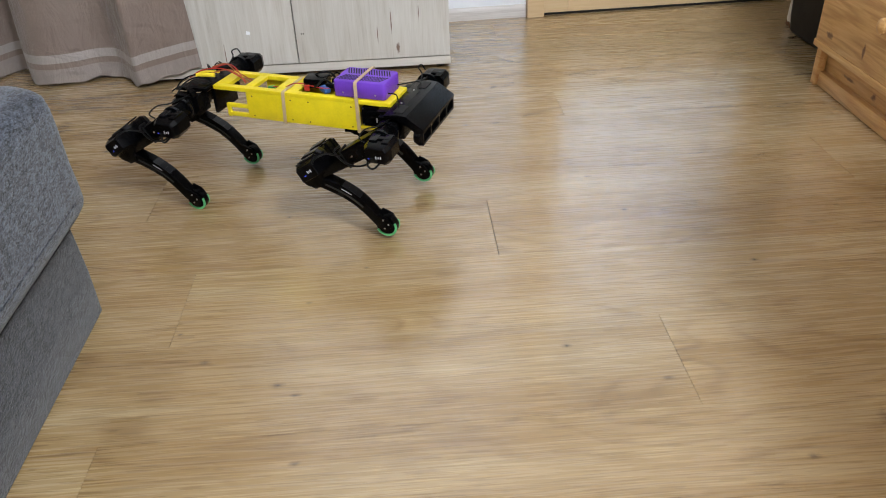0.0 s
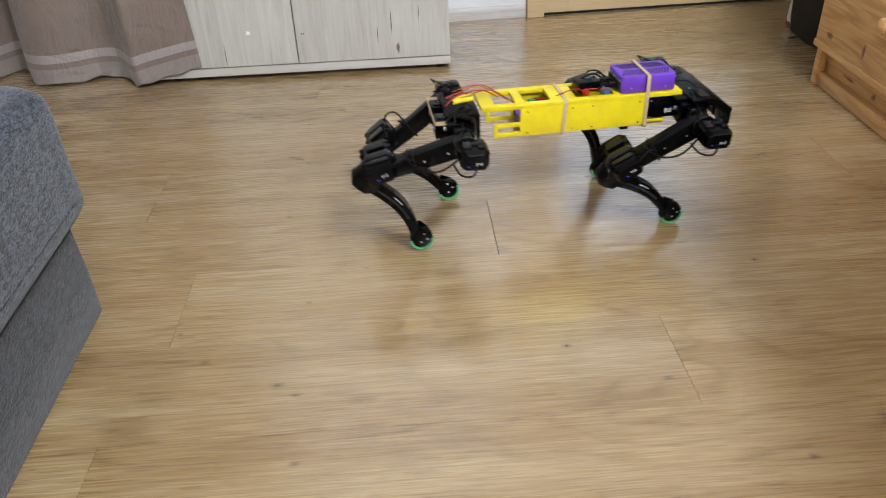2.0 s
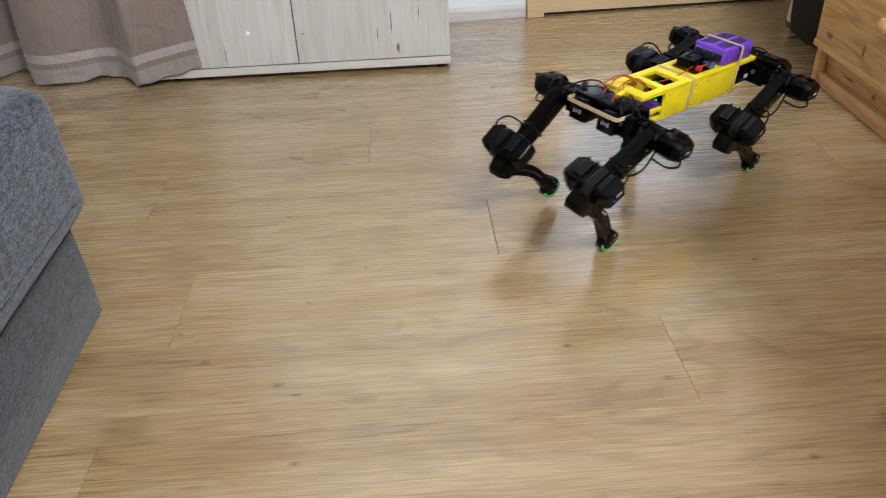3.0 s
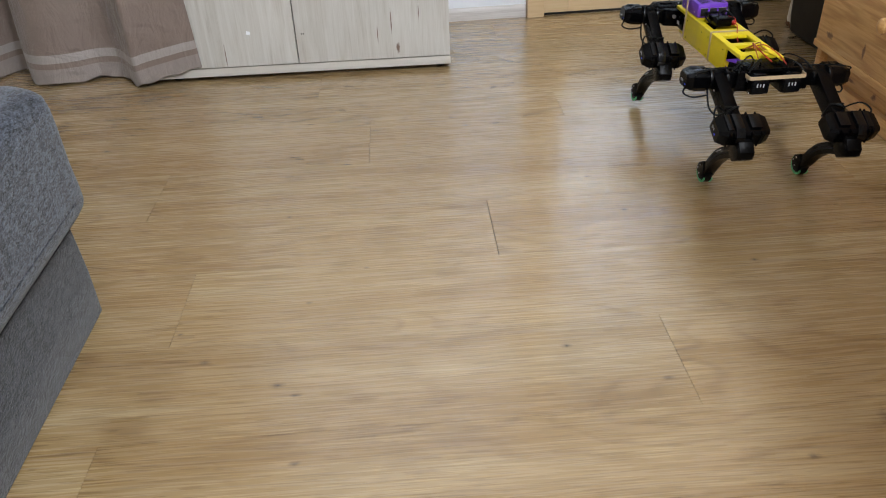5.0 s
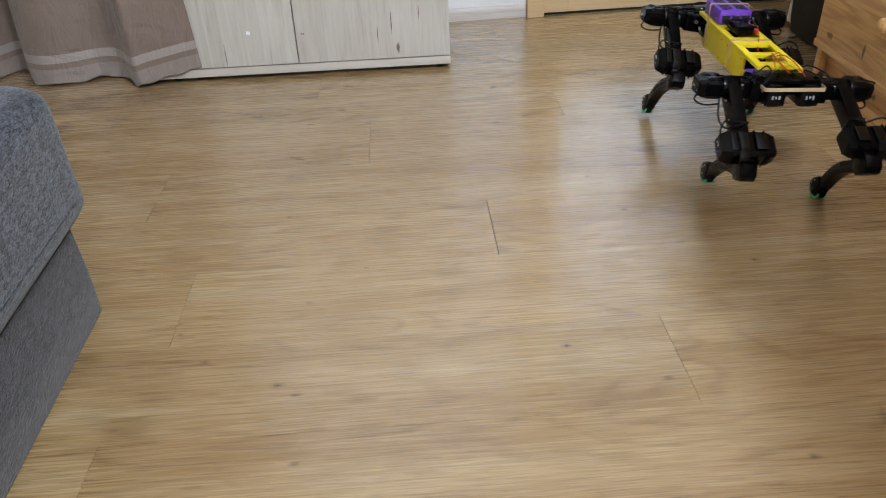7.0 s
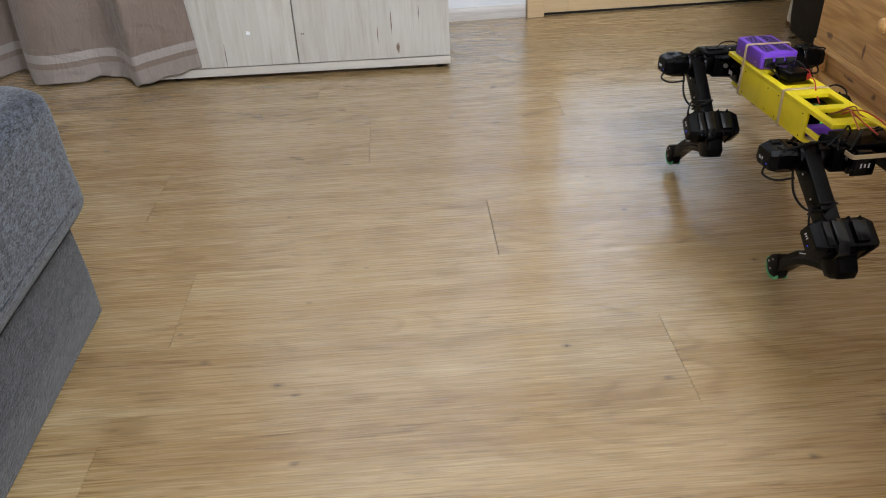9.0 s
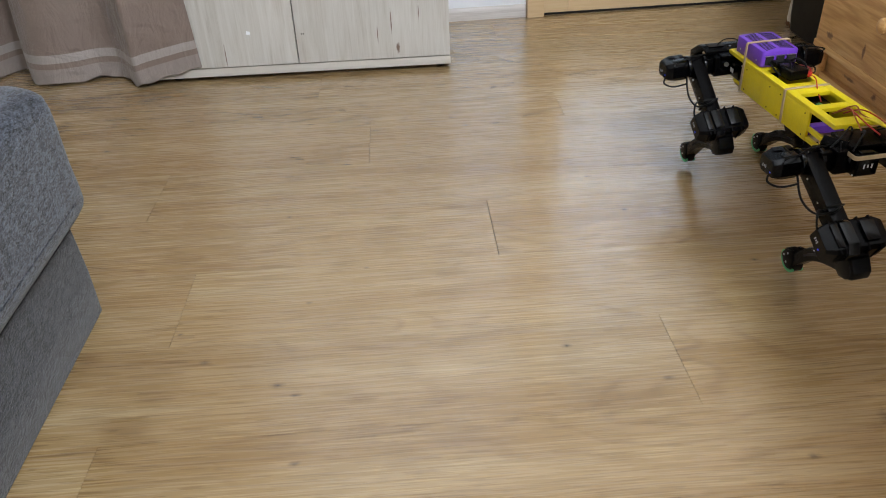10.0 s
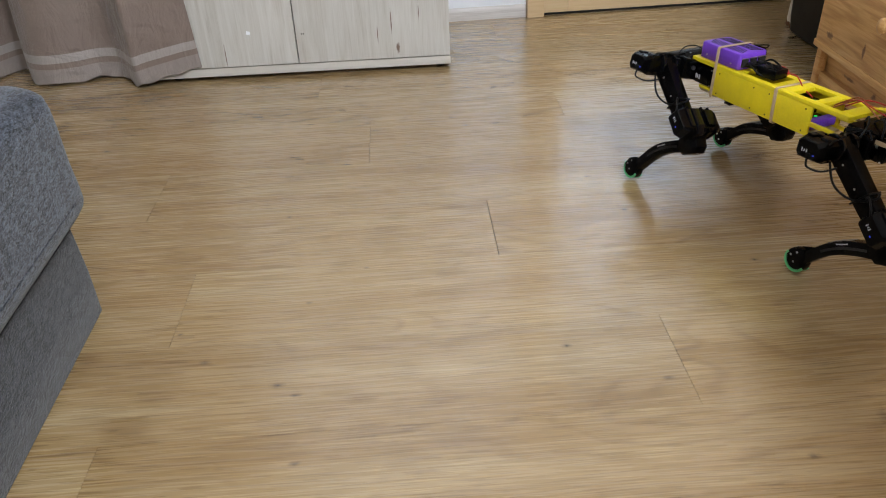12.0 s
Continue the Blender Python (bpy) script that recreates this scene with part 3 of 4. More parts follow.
def servo(parent, m, size=(0.046, 0.026, 0.036), label_side=1):
    """A black servo with a stepped shell, end cap, printed marks, screws and a small lamp."""
    x, y, z = size
    body = bmesh.new()
    box(body, (x, y, z), m, 0.0025)
    box(body, (x * 0.72, y + 0.004, z * 0.70), m, 0.002)
    ob = part("servo", body, SERVO, parent, "black servo with printed marks")
    part("cap", box(bmesh.new(), (x * 0.46, y * 0.62, z + 0.005), m @ pose(-x * 0.18, 0, 0), 0.0015), GREY_CAP, ob)
    for i, (dx, w) in enumerate(((0.004, 0.003), (0.0085, 0.0025), (0.0125, 0.003))):
        part("mark", box(bmesh.new(), (w, 0.0006, 0.008 - 0.002 * (i % 2)), m @ pose(dx, label_side * (y / 2 + 0.0022), -z * 0.12)), PRINT_WHITE, ob)
    for dx, dz in ((-1, -1), (-1, 1), (1, -1), (1, 1)):
        part("screw", rod(bmesh.new(), 0.0014, 0.0012, m @ pose(dx * x * 0.44, label_side * (y / 2 + 0.0003), dz * z * 0.43, 90), 8), STEEL, ob)
    return ob


def robot_body():
    dog = thing("quadruped_robot", "yellow and black four-legged walking robot carrying a purple box", "robot")
    # deck: one frame with openings
    frame_ob = bmesh.new()
    w, t = 0.013, 0.0075
    z = TOP - t / 2
    for s in (-1, 1):
        box(frame_ob, (DECK_FRONT - DECK_REAR, w, t), pose((DECK_FRONT + DECK_REAR) / 2, s * (HALF - w / 2), z), 0.0008)
    for x0, x1 in ((DECK_REAR, DECK_REAR + 0.024), (-0.101, -0.085), (-0.040, 0.004), (0.071, DECK_FRONT)):
        box(frame_ob, (x1 - x0, 2 * HALF - 2 * w + 0.001, t - 0.0006), pose((x0 + x1) / 2, 0, z), 0.0006)
    part("deck", frame_ob, YELLOW, dog, "yellow printed deck frame with openings")
    for s in (-1, 1):
        panel = part("side_panel", box(bmesh.new(), (PANEL_FRONT - PANEL_REAR, 0.0045, TOP - t - BELLY), pose((PANEL_FRONT + PANEL_REAR) / 2, s * (HALF - 0.0022), (TOP - t + BELLY) / 2), 0.0006),
                     YELLOW, dog, "flat yellow printed side panel")
        for x in (PANEL_REAR + 0.012, -0.005, 0.03, PANEL_FRONT - 0.014):
            for zz in (BELLY + 0.006, TOP - t - 0.006):
                part("screw", rod(bmesh.new(), 0.0013, 0.001, pose(x, s * (HALF + 0.0002), zz, 90), 8), DARK_GAP, panel)
        # fork at the rear end of the panel
        fork = bmesh.new()
        for zz in (BELLY + 0.0035, 0.027):
            box(fork, (0.046, 0.006, 0.007), pose(PANEL_REAR - 0.022, s * (HALF - 0.004), zz), 0.0008)
        box(fork, (0.007, 0.0055, 0.022), pose(PANEL_REAR - 0.0415, s * (HALF - 0.004), 0.016), 0.0006)
        part("fork", fork, YELLOW, dog)
    part("belly_plate", box(bmesh.new(), (0.262, 2 * HALF - 0.012, 0.004), pose(0.030, 0, BELLY - 0.0005), 0.001), RUBBER, dog, "tan belly plate")
    part("front_tab", box(bmesh.new(), (0.034, 2 * HALF - 0.004, 0.005), pose(PANEL_FRONT + 0.017, 0, BELLY + 0.006), 0.001), YELLOW, dog)
    part("belly_block", box(bmesh.new(), (0.014, 0.05, 0.010), pose(0.095, 0, BELLY - 0.0075), 0.001), BLACK, dog)
    return dog


def purple_box(dog):
    x0, x1, half, z0, h = 0.0795, 0.1755, 0.0335, TOP + 0.0015, 0.0290
    bm = bmesh.new()
    rings = []
    for z, inset in ((z0, 0.0005), (z0 + 0.001, 0.0), (z0 + h - 0.003, 0.0), (z0 + h - 0.001, 0.0008), (z0 + h, 0.0028)):
        rings.append(slab(x0 + inset, x1 - inset, -half + inset, half - inset, z, 0.006, 6))
    case = part("purple_case", loft(bm, rings), PURPLE, dog, "purple printed computer case with slotted lid")
    slots = bmesh.new()
    top = z0 + h + 0.0001
    for row in (-1, 1):
        for i in range(17):
            x = x0 + 0.0095 + i * 0.0048
            box(slots, (0.0021, 0.024, 0.0006), pose(x, row * 0.0150, top, 0, 0, 24 * row), 0)
    part("slots", slots, DARK_GAP, case, "dark vent slots")
    for x in (x0 + 0.018, x1 - 0.018):
        for s in (-1, 1):
            part("screw", rod(bmesh.new(), 0.0016, 0.001, pose(x, s * (half + 0.0002), z0 + 0.008, 90), 10), STEEL, case)
    for y, wide, tall in ((-0.020, 0.016, 0.014), (0.000, 0.014, 0.015), (0.020, 0.014, 0.015)):
        port = part("port", box(bmesh.new(), (0.004, wide, tall), pose(x0 - 0.0010, y, z0 + 0.012), 0.0008), DARK_GAP, case)
        part("port_rim", box(bmesh.new(), (0.0024, wide + 0.002, 0.0014), pose(x0 - 0.0012, y, z0 + 0.0200), 0.0003), STEEL, port)
    for s in (-1, 1):
        part("plug", box(bmesh.new(), (0.022, 0.010, 0.008), pose(x0 - 0.012, 0.012 * s, z0 + 0.009), 0.001), BLACK_WIRE, case)
    return case


def strap(dog, x, half, z0, z1, wide=0.006, lean=0.0):
    """A rubber band round the body in a plane across it."""
    t = 0.0012
    outer = slab(-half - t, half + t, z0 - t, z1 + t, 0, 0.004, 4)
    inner = slab(-half, half, z0, z1, 0, 0.003, 4)
    bm = bmesh.new()
    rings = [[bm.verts.new((x + dx + lean * (p.y - z0), p.x, p.y)) for p in ring] for ring, dx in ((outer, -wide / 2), (outer, wide / 2), (inner, wide / 2), (inner, -wide / 2))]
    for k in range(4):
        r, q = rings[k], rings[(k + 1) % 4]
        for i in range(len(r)):
            bm.faces.new((r[i], r[(i + 1) % len(r)], q[(i + 1) % len(r)], q[i]))
    bmesh.ops.recalc_face_normals(bm, faces=bm.faces[:])
    part("rubber_band", bm, RUBBER, dog, "stretched tan rubber band")


def electronics(dog):
    part("battery_pack", box(bmesh.new(), (0.040, 0.034, 0.017), pose(0.030, 0.004, TOP + 0.010, 0, 0, 6), 0.002), SERVO, dog, "black boxed module on the deck")
    part("power_module", box(bmesh.new(), (0.018, 0.012, 0.008), pose(0.056, -0.020, TOP + 0.0055, 0, 8, -30), 0.001), BOARD_BLUE, dog, "small blue circuit module")
    part("connector", box(bmesh.new(), (0.009, 0.010, 0.008), pose(0.022, -0.022, TOP + 0.006, 0, 0, 25), 0.001), RED_WIRE, dog, "red power connector")
    part("inner_board", box(bmesh.new(), (0.070, 0.050, 0.003), pose(-0.045, 0, 0.022), 0.0005), SERVO, dog, "circuit board inside the frame")
    part("inner_block", box(bmesh.new(), (0.05, 0.040, 0.024), pose(-0.035, 0, 0.038), 0.002), SERVO, dog)
    part("inner_case", box(bmesh.new(), (0.016, 0.064, 0.014), pose(-0.083, 0.0, 0.020), 0.002), PURPLE, dog, "purple holder inside the rear of the frame")
    part("green_block", box(bmesh.new(), (0.012, 0.009, 0.007), pose(-0.066, 0.004, 0.0500, 0, 0, 20), 0.0008), GREEN_PLUG, dog, "green screw terminal")
    part("status_lamp", rod(bmesh.new(), 0.0028, 0.002, pose(-0.070, -0.006, 0.0250), 10), GREEN_LED, dog)
    z = TOP + 0.004
    loops = (
        ("red_wire", RED_WIRE, [(0.020, -0.012, z + 0.004), (-0.004, -0.018, z + 0.006), (-0.030, -0.010, z - 0.006), (-0.060, 0.000, z - 0.012)], 0.0010),
        ("red_wire", RED_WIRE, [(0.012, -0.020, z + 0.004), (0.030, -0.028, z + 0.009), (0.052, -0.026, z + 0.006), (0.066, -0.020, z + 0.004)], 0.0010),
        ("red_wire", RED_WIRE, [(-0.125, 0.004, z - 0.004), (-0.155, -0.004, z + 0.014), (-0.195, -0.012, z + 0.012), (-0.220, -0.022, z - 0.002)], 0.0011),
        ("red_wire", RED_WIRE, [(-0.110, -0.010, z - 0.006), (-0.150, 0.014, z + 0.016), (-0.190, 0.010, z + 0.008), (-0.215, 0.004, z + 0.002)], 0.0011),
        ("orange_wire", BROWN_WIRE, [(-0.110, 0.012, z - 0.010), (-0.140, 0.006, z + 0.010), (-0.165, 0.018, z + 0.016), (-0.200, 0.024, z + 0.004)], 0.0011),
        ("orange_wire", BROWN_WIRE, [(-0.100, -0.004, z - 0.012), (-0.135, -0.006, z + 0.012), (-0.160, 0.000, z + 0.010), (-0.180, -0.010, z + 0.006)], 0.0011),
        ("black_wire", BLACK_WIRE, [(0.068, 0.010, z + 0.006), (0.050, 0.020, z + 0.016), (0.035, 0.008, z + 0.020), (0.012, 0.018, z + 0.006)], 0.0018),
        ("black_wire", BLACK_WIRE, [(0.070, -0.012, z + 0.006), (0.055, -0.016, z + 0.018), (0.045, -0.028, z + 0.010), (0.030, -0.022, z + 0.004)], 0.0018),
        ("black_wire", BLACK_WIRE, [(0.074, 0.020, z + 0.006), (0.058, 0.030, z + 0.014), (0.042, 0.026, z + 0.004), (0.030, 0.018, z - 0.002)], 0.0015),
        ("black_wire", BLACK_WIRE, [(0.176, -0.020, z + 0.006), (0.195, -0.032, z + 0.010), (0.205, -0.048, z + 0.004), (0.210, -0.060, z - 0.010)], 0.0012),
        ("black_wire", BLACK_WIRE, [(0.176, 0.020, z + 0.006), (0.198, 0.026, z + 0.010), (0.208, 0.044, z + 0.006), (0.205, 0.062, z - 0.010)], 0.0012),
    )
    for name, material, path, radius in loops:
        part(name, tube(bmesh.new(), path, radius), material, dog)
    part("yellow_plug", tube(bmesh.new(), [(-0.172, -0.012, z + 0.004), (-0.190, -0.018, z + 0.005), (-0.206, -0.020, z + 0.003)], 0.0042), YELLOW_WIRE, dog, "yellow power plug")
    part("yellow_plug", tube(bmesh.new(), [(-0.168, -0.002, z + 0.006), (-0.185, -0.006, z + 0.008), (-0.204, -0.014, z + 0.006)], 0.0022), YELLOW_WIRE, dog)


def head(dog):
    """Sloped black front cover with open windows between ribs."""
    cover = bmesh.new()
    outline = [(0.176, 0.0530), (0.176, 0.0585), (0.200, 0.0620), (0.216, 0.0600), (0.246, 0.0400), (0.246, 0.0345), (0.214, 0.0540), (0.200, 0.0560)]
    prism(cover, outline, 0.162, pose(0.014, 0, 0.001), 0.0008)
    shell = part("front_cover", cover, BLACK, dog, "sloped black printed front cover")
    rib = [(0.200, 0.0570), (0.216, 0.0550), (0.245, 0.0360), (0.245, 0.0160), (0.238, 0.0110), (0.232, 0.0140), (0.230, 0.034), (0.210, 0.048), (0.200, 0.050)]
    for y in (-0.079, -0.040, 0.0, 0.040, 0.079):
        part("rib", prism(bmesh.new(), rib, 0.004, pose(0.014, y, 0.001), 0.0006), BLACK, shell)
    part("bridge", box(bmesh.new(), (0.030, 0.120, 0.005), pose(0.184, 0, 0.0540), 0.001), BLACK, shell)
    for s in (-1, 1):
        part("slot", box(bmesh.new(), (0.016, 0.030, 0.0012), pose(0.2125, s * 0.056, 0.0633, 0, 3), 0.0004), DARK_GAP, shell, "dark cut-out in the cover")
        part("screw", rod(bmesh.new(), 0.0016, 0.001, pose(0.203, s * 0.030, 0.0626), 8), STEEL, shell)
    part("lower_bar", box(bmesh.new(), (0.010, 0.162, 0.006), pose(0.2540, 0, 0.0160), 0.001), BLACK, shell)
    for s in (-1, 1):
        servo(dog, pose(0.156, s * 0.020, 0.034), (0.050, 0.036, 0.034), s)
        part("hub", rod(bmesh.new(), 0.0135, 0.012, pose(0.248, s * 0.070, 0.026, 0, 90), 24, bevel=0.001), SERVO, dog, "round black joint hub")


def tail(dog):
    """Rear pair of servos in a black bracket."""
    part("rear_bracket", box(bmesh.new(), (0.052, 0.100, 0.006), pose(-0.196, 0, 0.0555), 0.001), BLACK, dog, "black rear mounting plate")
    part("rear_plate", box(bmesh.new(), (0.006, 0.070, 0.044), pose(-0.166, 0, 0.029), 0.001), BLACK, dog)
    for s in (-1, 1):
        ob = servo(dog, pose(-0.214, s * 0.030, 0.034), (0.050, 0.036, 0.034), s)
        for i, dx in enumerate((-0.006, 0.0, 0.006)):
            part("mark", box(bmesh.new(), (0.0006, 0.0022, 0.007 - 0.002 * (i % 2)), pose(-0.2405, s * 0.030 + dx, 0.034)), PRINT_WHITE, ob)
        part("cover", box(bmesh.new(), (0.003, 0.030, 0.028), pose(-0.2390, s * 0.030, 0.033), 0.001), GREY_CAP, ob)
        part("arm", box(bmesh.new(), (0.036, 0.010, 0.012), pose(-0.196, s * 0.058, 0.055, 20, 0, 38 * s), 0.001), BLACK, dog)
        part("cable", tube(bmesh.new(), [(-0.176, s * 0.020, 0.060), (-0.190, s * 0.036, 0.074), (-0.206, s * 0.056, 0.070), (-0.212, s * 0.076, 0.056)], 0.0014), BLACK_WIRE, dog)
        part("cable", tube(bmesh.new(), [(-0.185, s * 0.010, 0.060), (-0.205, s * 0.022, 0.072), (-0.222, s * 0.040, 0.068), (-0.230, s * 0.052, 0.056)], 0.0014), BLACK_WIRE, dog)
        part("cable", tube(bmesh.new(), [(-0.200, s * 0.048, 0.054), (-0.214, s * 0.062, 0.064), (-0.228, s * 0.070, 0.056)], 0.0012), BLACK_WIRE, dog)
    # tan band round the two servos, lying flat
    t, bm = 0.0012, bmesh.new()
    outer, inner = slab(-0.2425, -0.180, -0.0545, 0.0545, 0, 0.006, 4), slab(-0.2413, -0.1812, -0.0533, 0.0533, 0, 0.005, 4)
    rings = [[bm.verts.new((p.x, p.y, zz)) for p in ring] for ring, zz in ((outer, 0.046), (outer, 0.0525), (inner, 0.0525), (inner, 0.046))]
    for k in range(4):
        r, q = rings[k], rings[(k + 1) % 4]
        for i in range(len(r)):
            bm.faces.new((r[i], r[(i + 1) % len(r)], q[(i + 1) % len(r)], q[i]))
    bmesh.ops.recalc_face_normals(bm, faces=bm.faces[:])
    part("rubber_band", bm, RUBBER, dog, "stretched tan rubber band")


def shoulder(dog, s, front):
    """Joint block at a hip; origin on the sideways axis, y outwards by s."""
    bm = bmesh.new()
    box(bm, (0.046, 0.036, 0.038), pose(0, s * 0.026, 0), 0.003)
    box(bm, (0.030, 0.026, 0.032), pose(0, s * 0.050, 0), 0.003)
    ob = part("shoulder", bm, BLACK, dog, "black hip joint block")
    hip = bmesh.new()
    c = LEG_OUT + 0.036
    rings = []
    for y, k in ((-0.020, 1.0), (0.012, 1.0), (0.022, 0.84), (0.024, 0.74)):
        rings.append([Vector((0.008 + 0.88 * k * hx, s * (c + y), -0.002 + k * hz)) for hx, hz in ((-0.026, -0.011), (-0.020, -0.017), (0.020, -0.018), (0.027, -0.010), (0.027, 0.010), (0.020, 0.016), (-0.018, 0.016), (-0.026, 0.010))])
    loft(hip, rings)
    box(hip, (0.033, 0.010, 0.038), pose(0.008, s * (c - 0.004), -0.002), 0.002)
    box(hip, (0.012, 0.030, 0.037), pose(0.020, s * (c - 0.004), -0.002), 0.0015)
    part("hip_servo", hip, SERVO, ob, "black hip servo")
    part("hip_cap", box(bmesh.new(), (0.014, 0.024, 0.0385), pose(-0.002, s * (c - 0.004), -0.002), 0.002), GREY_CAP, ob)
    part("horn", rod(bmesh.new(), 0.0205, 0.006, pose(0, s * (LEG_OUT + 0.0155), 0, 90), 24, bevel=0.001), GREY_CAP, ob)
    part("horn", rod(bmesh.new(), 0.0195, 0.006, pose(0, s * (LEG_OUT - 0.0155), 0, 90), 24, bevel=0.001), GREY_CAP, ob)
    part("bolt", rod(bmesh.new(), 0.0040, 0.006, pose(-0.024, s * 0.022, 0.004, 0, 90), 12), STEEL, ob)
    for i, dx in enumerate((-0.003, 0.001, 0.005)):
        part("mark", box(bmesh.new(), (0.0015, 0.0006, 0.0052 - 0.0018 * (i % 2)), pose(dx + 0.012, s * (c + 0.0242), -0.005)), PRINT_WHITE, ob)
    part("lamp_dot", box(bmesh.new(), (0.0026, 0.0008, 0.0014), pose(-0.004, s * (c + 0.0243), -0.008)), BLUE_LED, ob)
    part("plug", box(bmesh.new(), (0.010, 0.004, 0.007), pose(0.004, s * (c + 0.0235), -0.010), 0.001), BLACK_WIRE, ob)
    part("cable", tube(bmesh.new(), [(0.012, s * (c + 0.014), -0.018), (0.002, s * (c + 0.022), -0.027), (-0.014, s * (c + 0.010), -0.030), (-0.022, s * (c - 0.014), -0.024)], 0.0017), BLACK_WIRE, ob)
    part("cable", tube(bmesh.new(), [(-0.014, s * (c + 0.010), 0.012), (-0.022, s * (c + 0.012), 0.021), (-0.020, s * (c - 0.010), 0.025), (-0.006, s * (c - 0.030), 0.022), (0.004, s * 0.034, 0.018)], 0.0013), BLACK_WIRE, ob)
    return ob


def upper_leg(dog, s):
    """Thigh along +x from the hip to the knee; its upper side is -z."""
    bm = bmesh.new()
    prism(bm, [(-0.014, -0.014), (0.012, -0.017), (0.105, -0.016), (0.150, -0.018), (0.150, 0.010), (0.100, 0.013), (0.012, 0.016), (-0.014, 0.012)], 0.024, None, 0.0018)
    ob = part("upper_leg", bm, BLACK, dog, "black printed thigh beam")
    # knee housing across the leg, its ends tapered
    knee = bmesh.new()
    rings = []
    for y, k in ((-0.044, 0.66), (-0.043, 0.70), (-0.032, 0.88), (0.035, 0.88), (0.048, 0.70), (0.049, 0.66)):
        rings.append([Vector((0.1385 + k * px_, s * y, -0.0200 + k * pz)) for px_, pz in ((-0.026, -0.015), (-0.022, -0.019), (0.023, -0.020), (0.029, -0.014), (0.030, 0.013), (0.025, 0.018), (-0.022, 0.017), (-0.026, 0.013))])
    loft(knee, rings)
    part("knee_servo", knee, SERVO, ob, "black knee servo housing with tapered ends")
    seams = bmesh.new()
    for y, k in ((-0.026, 0.92), (-0.009, 0.93), (0.024, 0.93), (0.031, 0.91)):
        box(seams, (0.056 * k, 0.0022, 0.037 * k), pose(0.1402, s * y, -0.0205), 0.0006)
    part("knee_rib", seams, BLACK, ob, "raised ribs round the knee housing")
    part("knee_lip", box(bmesh.new(), (0.034, 0.010, 0.0030), pose(0.139, s * 0.0285, -0.0382), 0.0008), GREY_CAP, ob)
    part("knee_fork", prism(bmesh.new(), [(0.128, -0.030), (0.158, -0.030), (0.172, -0.018), (THIGH + 0.012, 0.0), (THIGH + 0.006, 0.012), (0.160, 0.012), (0.128, -0.004)], 0.030, None, 0.002), BLACK, ob)
    part("knee_cap", prism(bmesh.new(), [(0.114, -0.032), (0.121, -0.0410), (0.154, -0.0420), (0.168, -0.032), (0.171, -0.020), (0.114, -0.022)], 0.017, pose(0, 0.012 * s, 0), 0.002), GREY_CAP, ob)
    part("knee_plate", box(bmesh.new(), (0.030, 0.020, 0.003), pose(0.138, -0.018 * s, -0.0402, 0, 0), 0.001), GREY_CAP, ob)
    for i, dx in enumerate((0.0, 0.0035, 0.007)):
        part("mark", box(bmesh.new(), (0.0015, 0.0006, 0.005 - 0.0016 * (i % 2)), pose(0.130 + dx, s * 0.0492, -0.021)), PRINT_WHITE, ob)
    part("lamp_dot", box(bmesh.new(), (0.0026, 0.0008, 0.0014), pose(0.146, s * 0.0494, -0.017)), BLUE_LED, ob)
    part("cable", tube(bmesh.new(), [(0.012, s * 0.016, 0.012), (0.050, s * 0.020, 0.022), (0.082, s * 0.018, 0.008), (0.096, s * 0.010, -0.020), (0.090, -s * 0.004, -0.022)], 0.0018), BLACK_WIRE, ob)
    part("cable", tube(bmesh.new(), [(0.090, s * 0.012, -0.010), (0.094, s * 0.034, -0.030), (0.112, s * 0.046, -0.034), (0.124, s * 0.045, -0.024)], 0.0016), BLACK_WIRE, ob)
    part("cable_tie", box(bmesh.new(), (0.003, 0.027, 0.036), pose(0.086, 0, -0.001), 0.001), BLACK_WIRE, ob)
    for x in (0.03, 0.07):
        part("screw", rod(bmesh.new(), 0.0017, 0.001, pose(x, s * 0.0122, 0.0, 90), 8), STEEL, ob)
    return ob


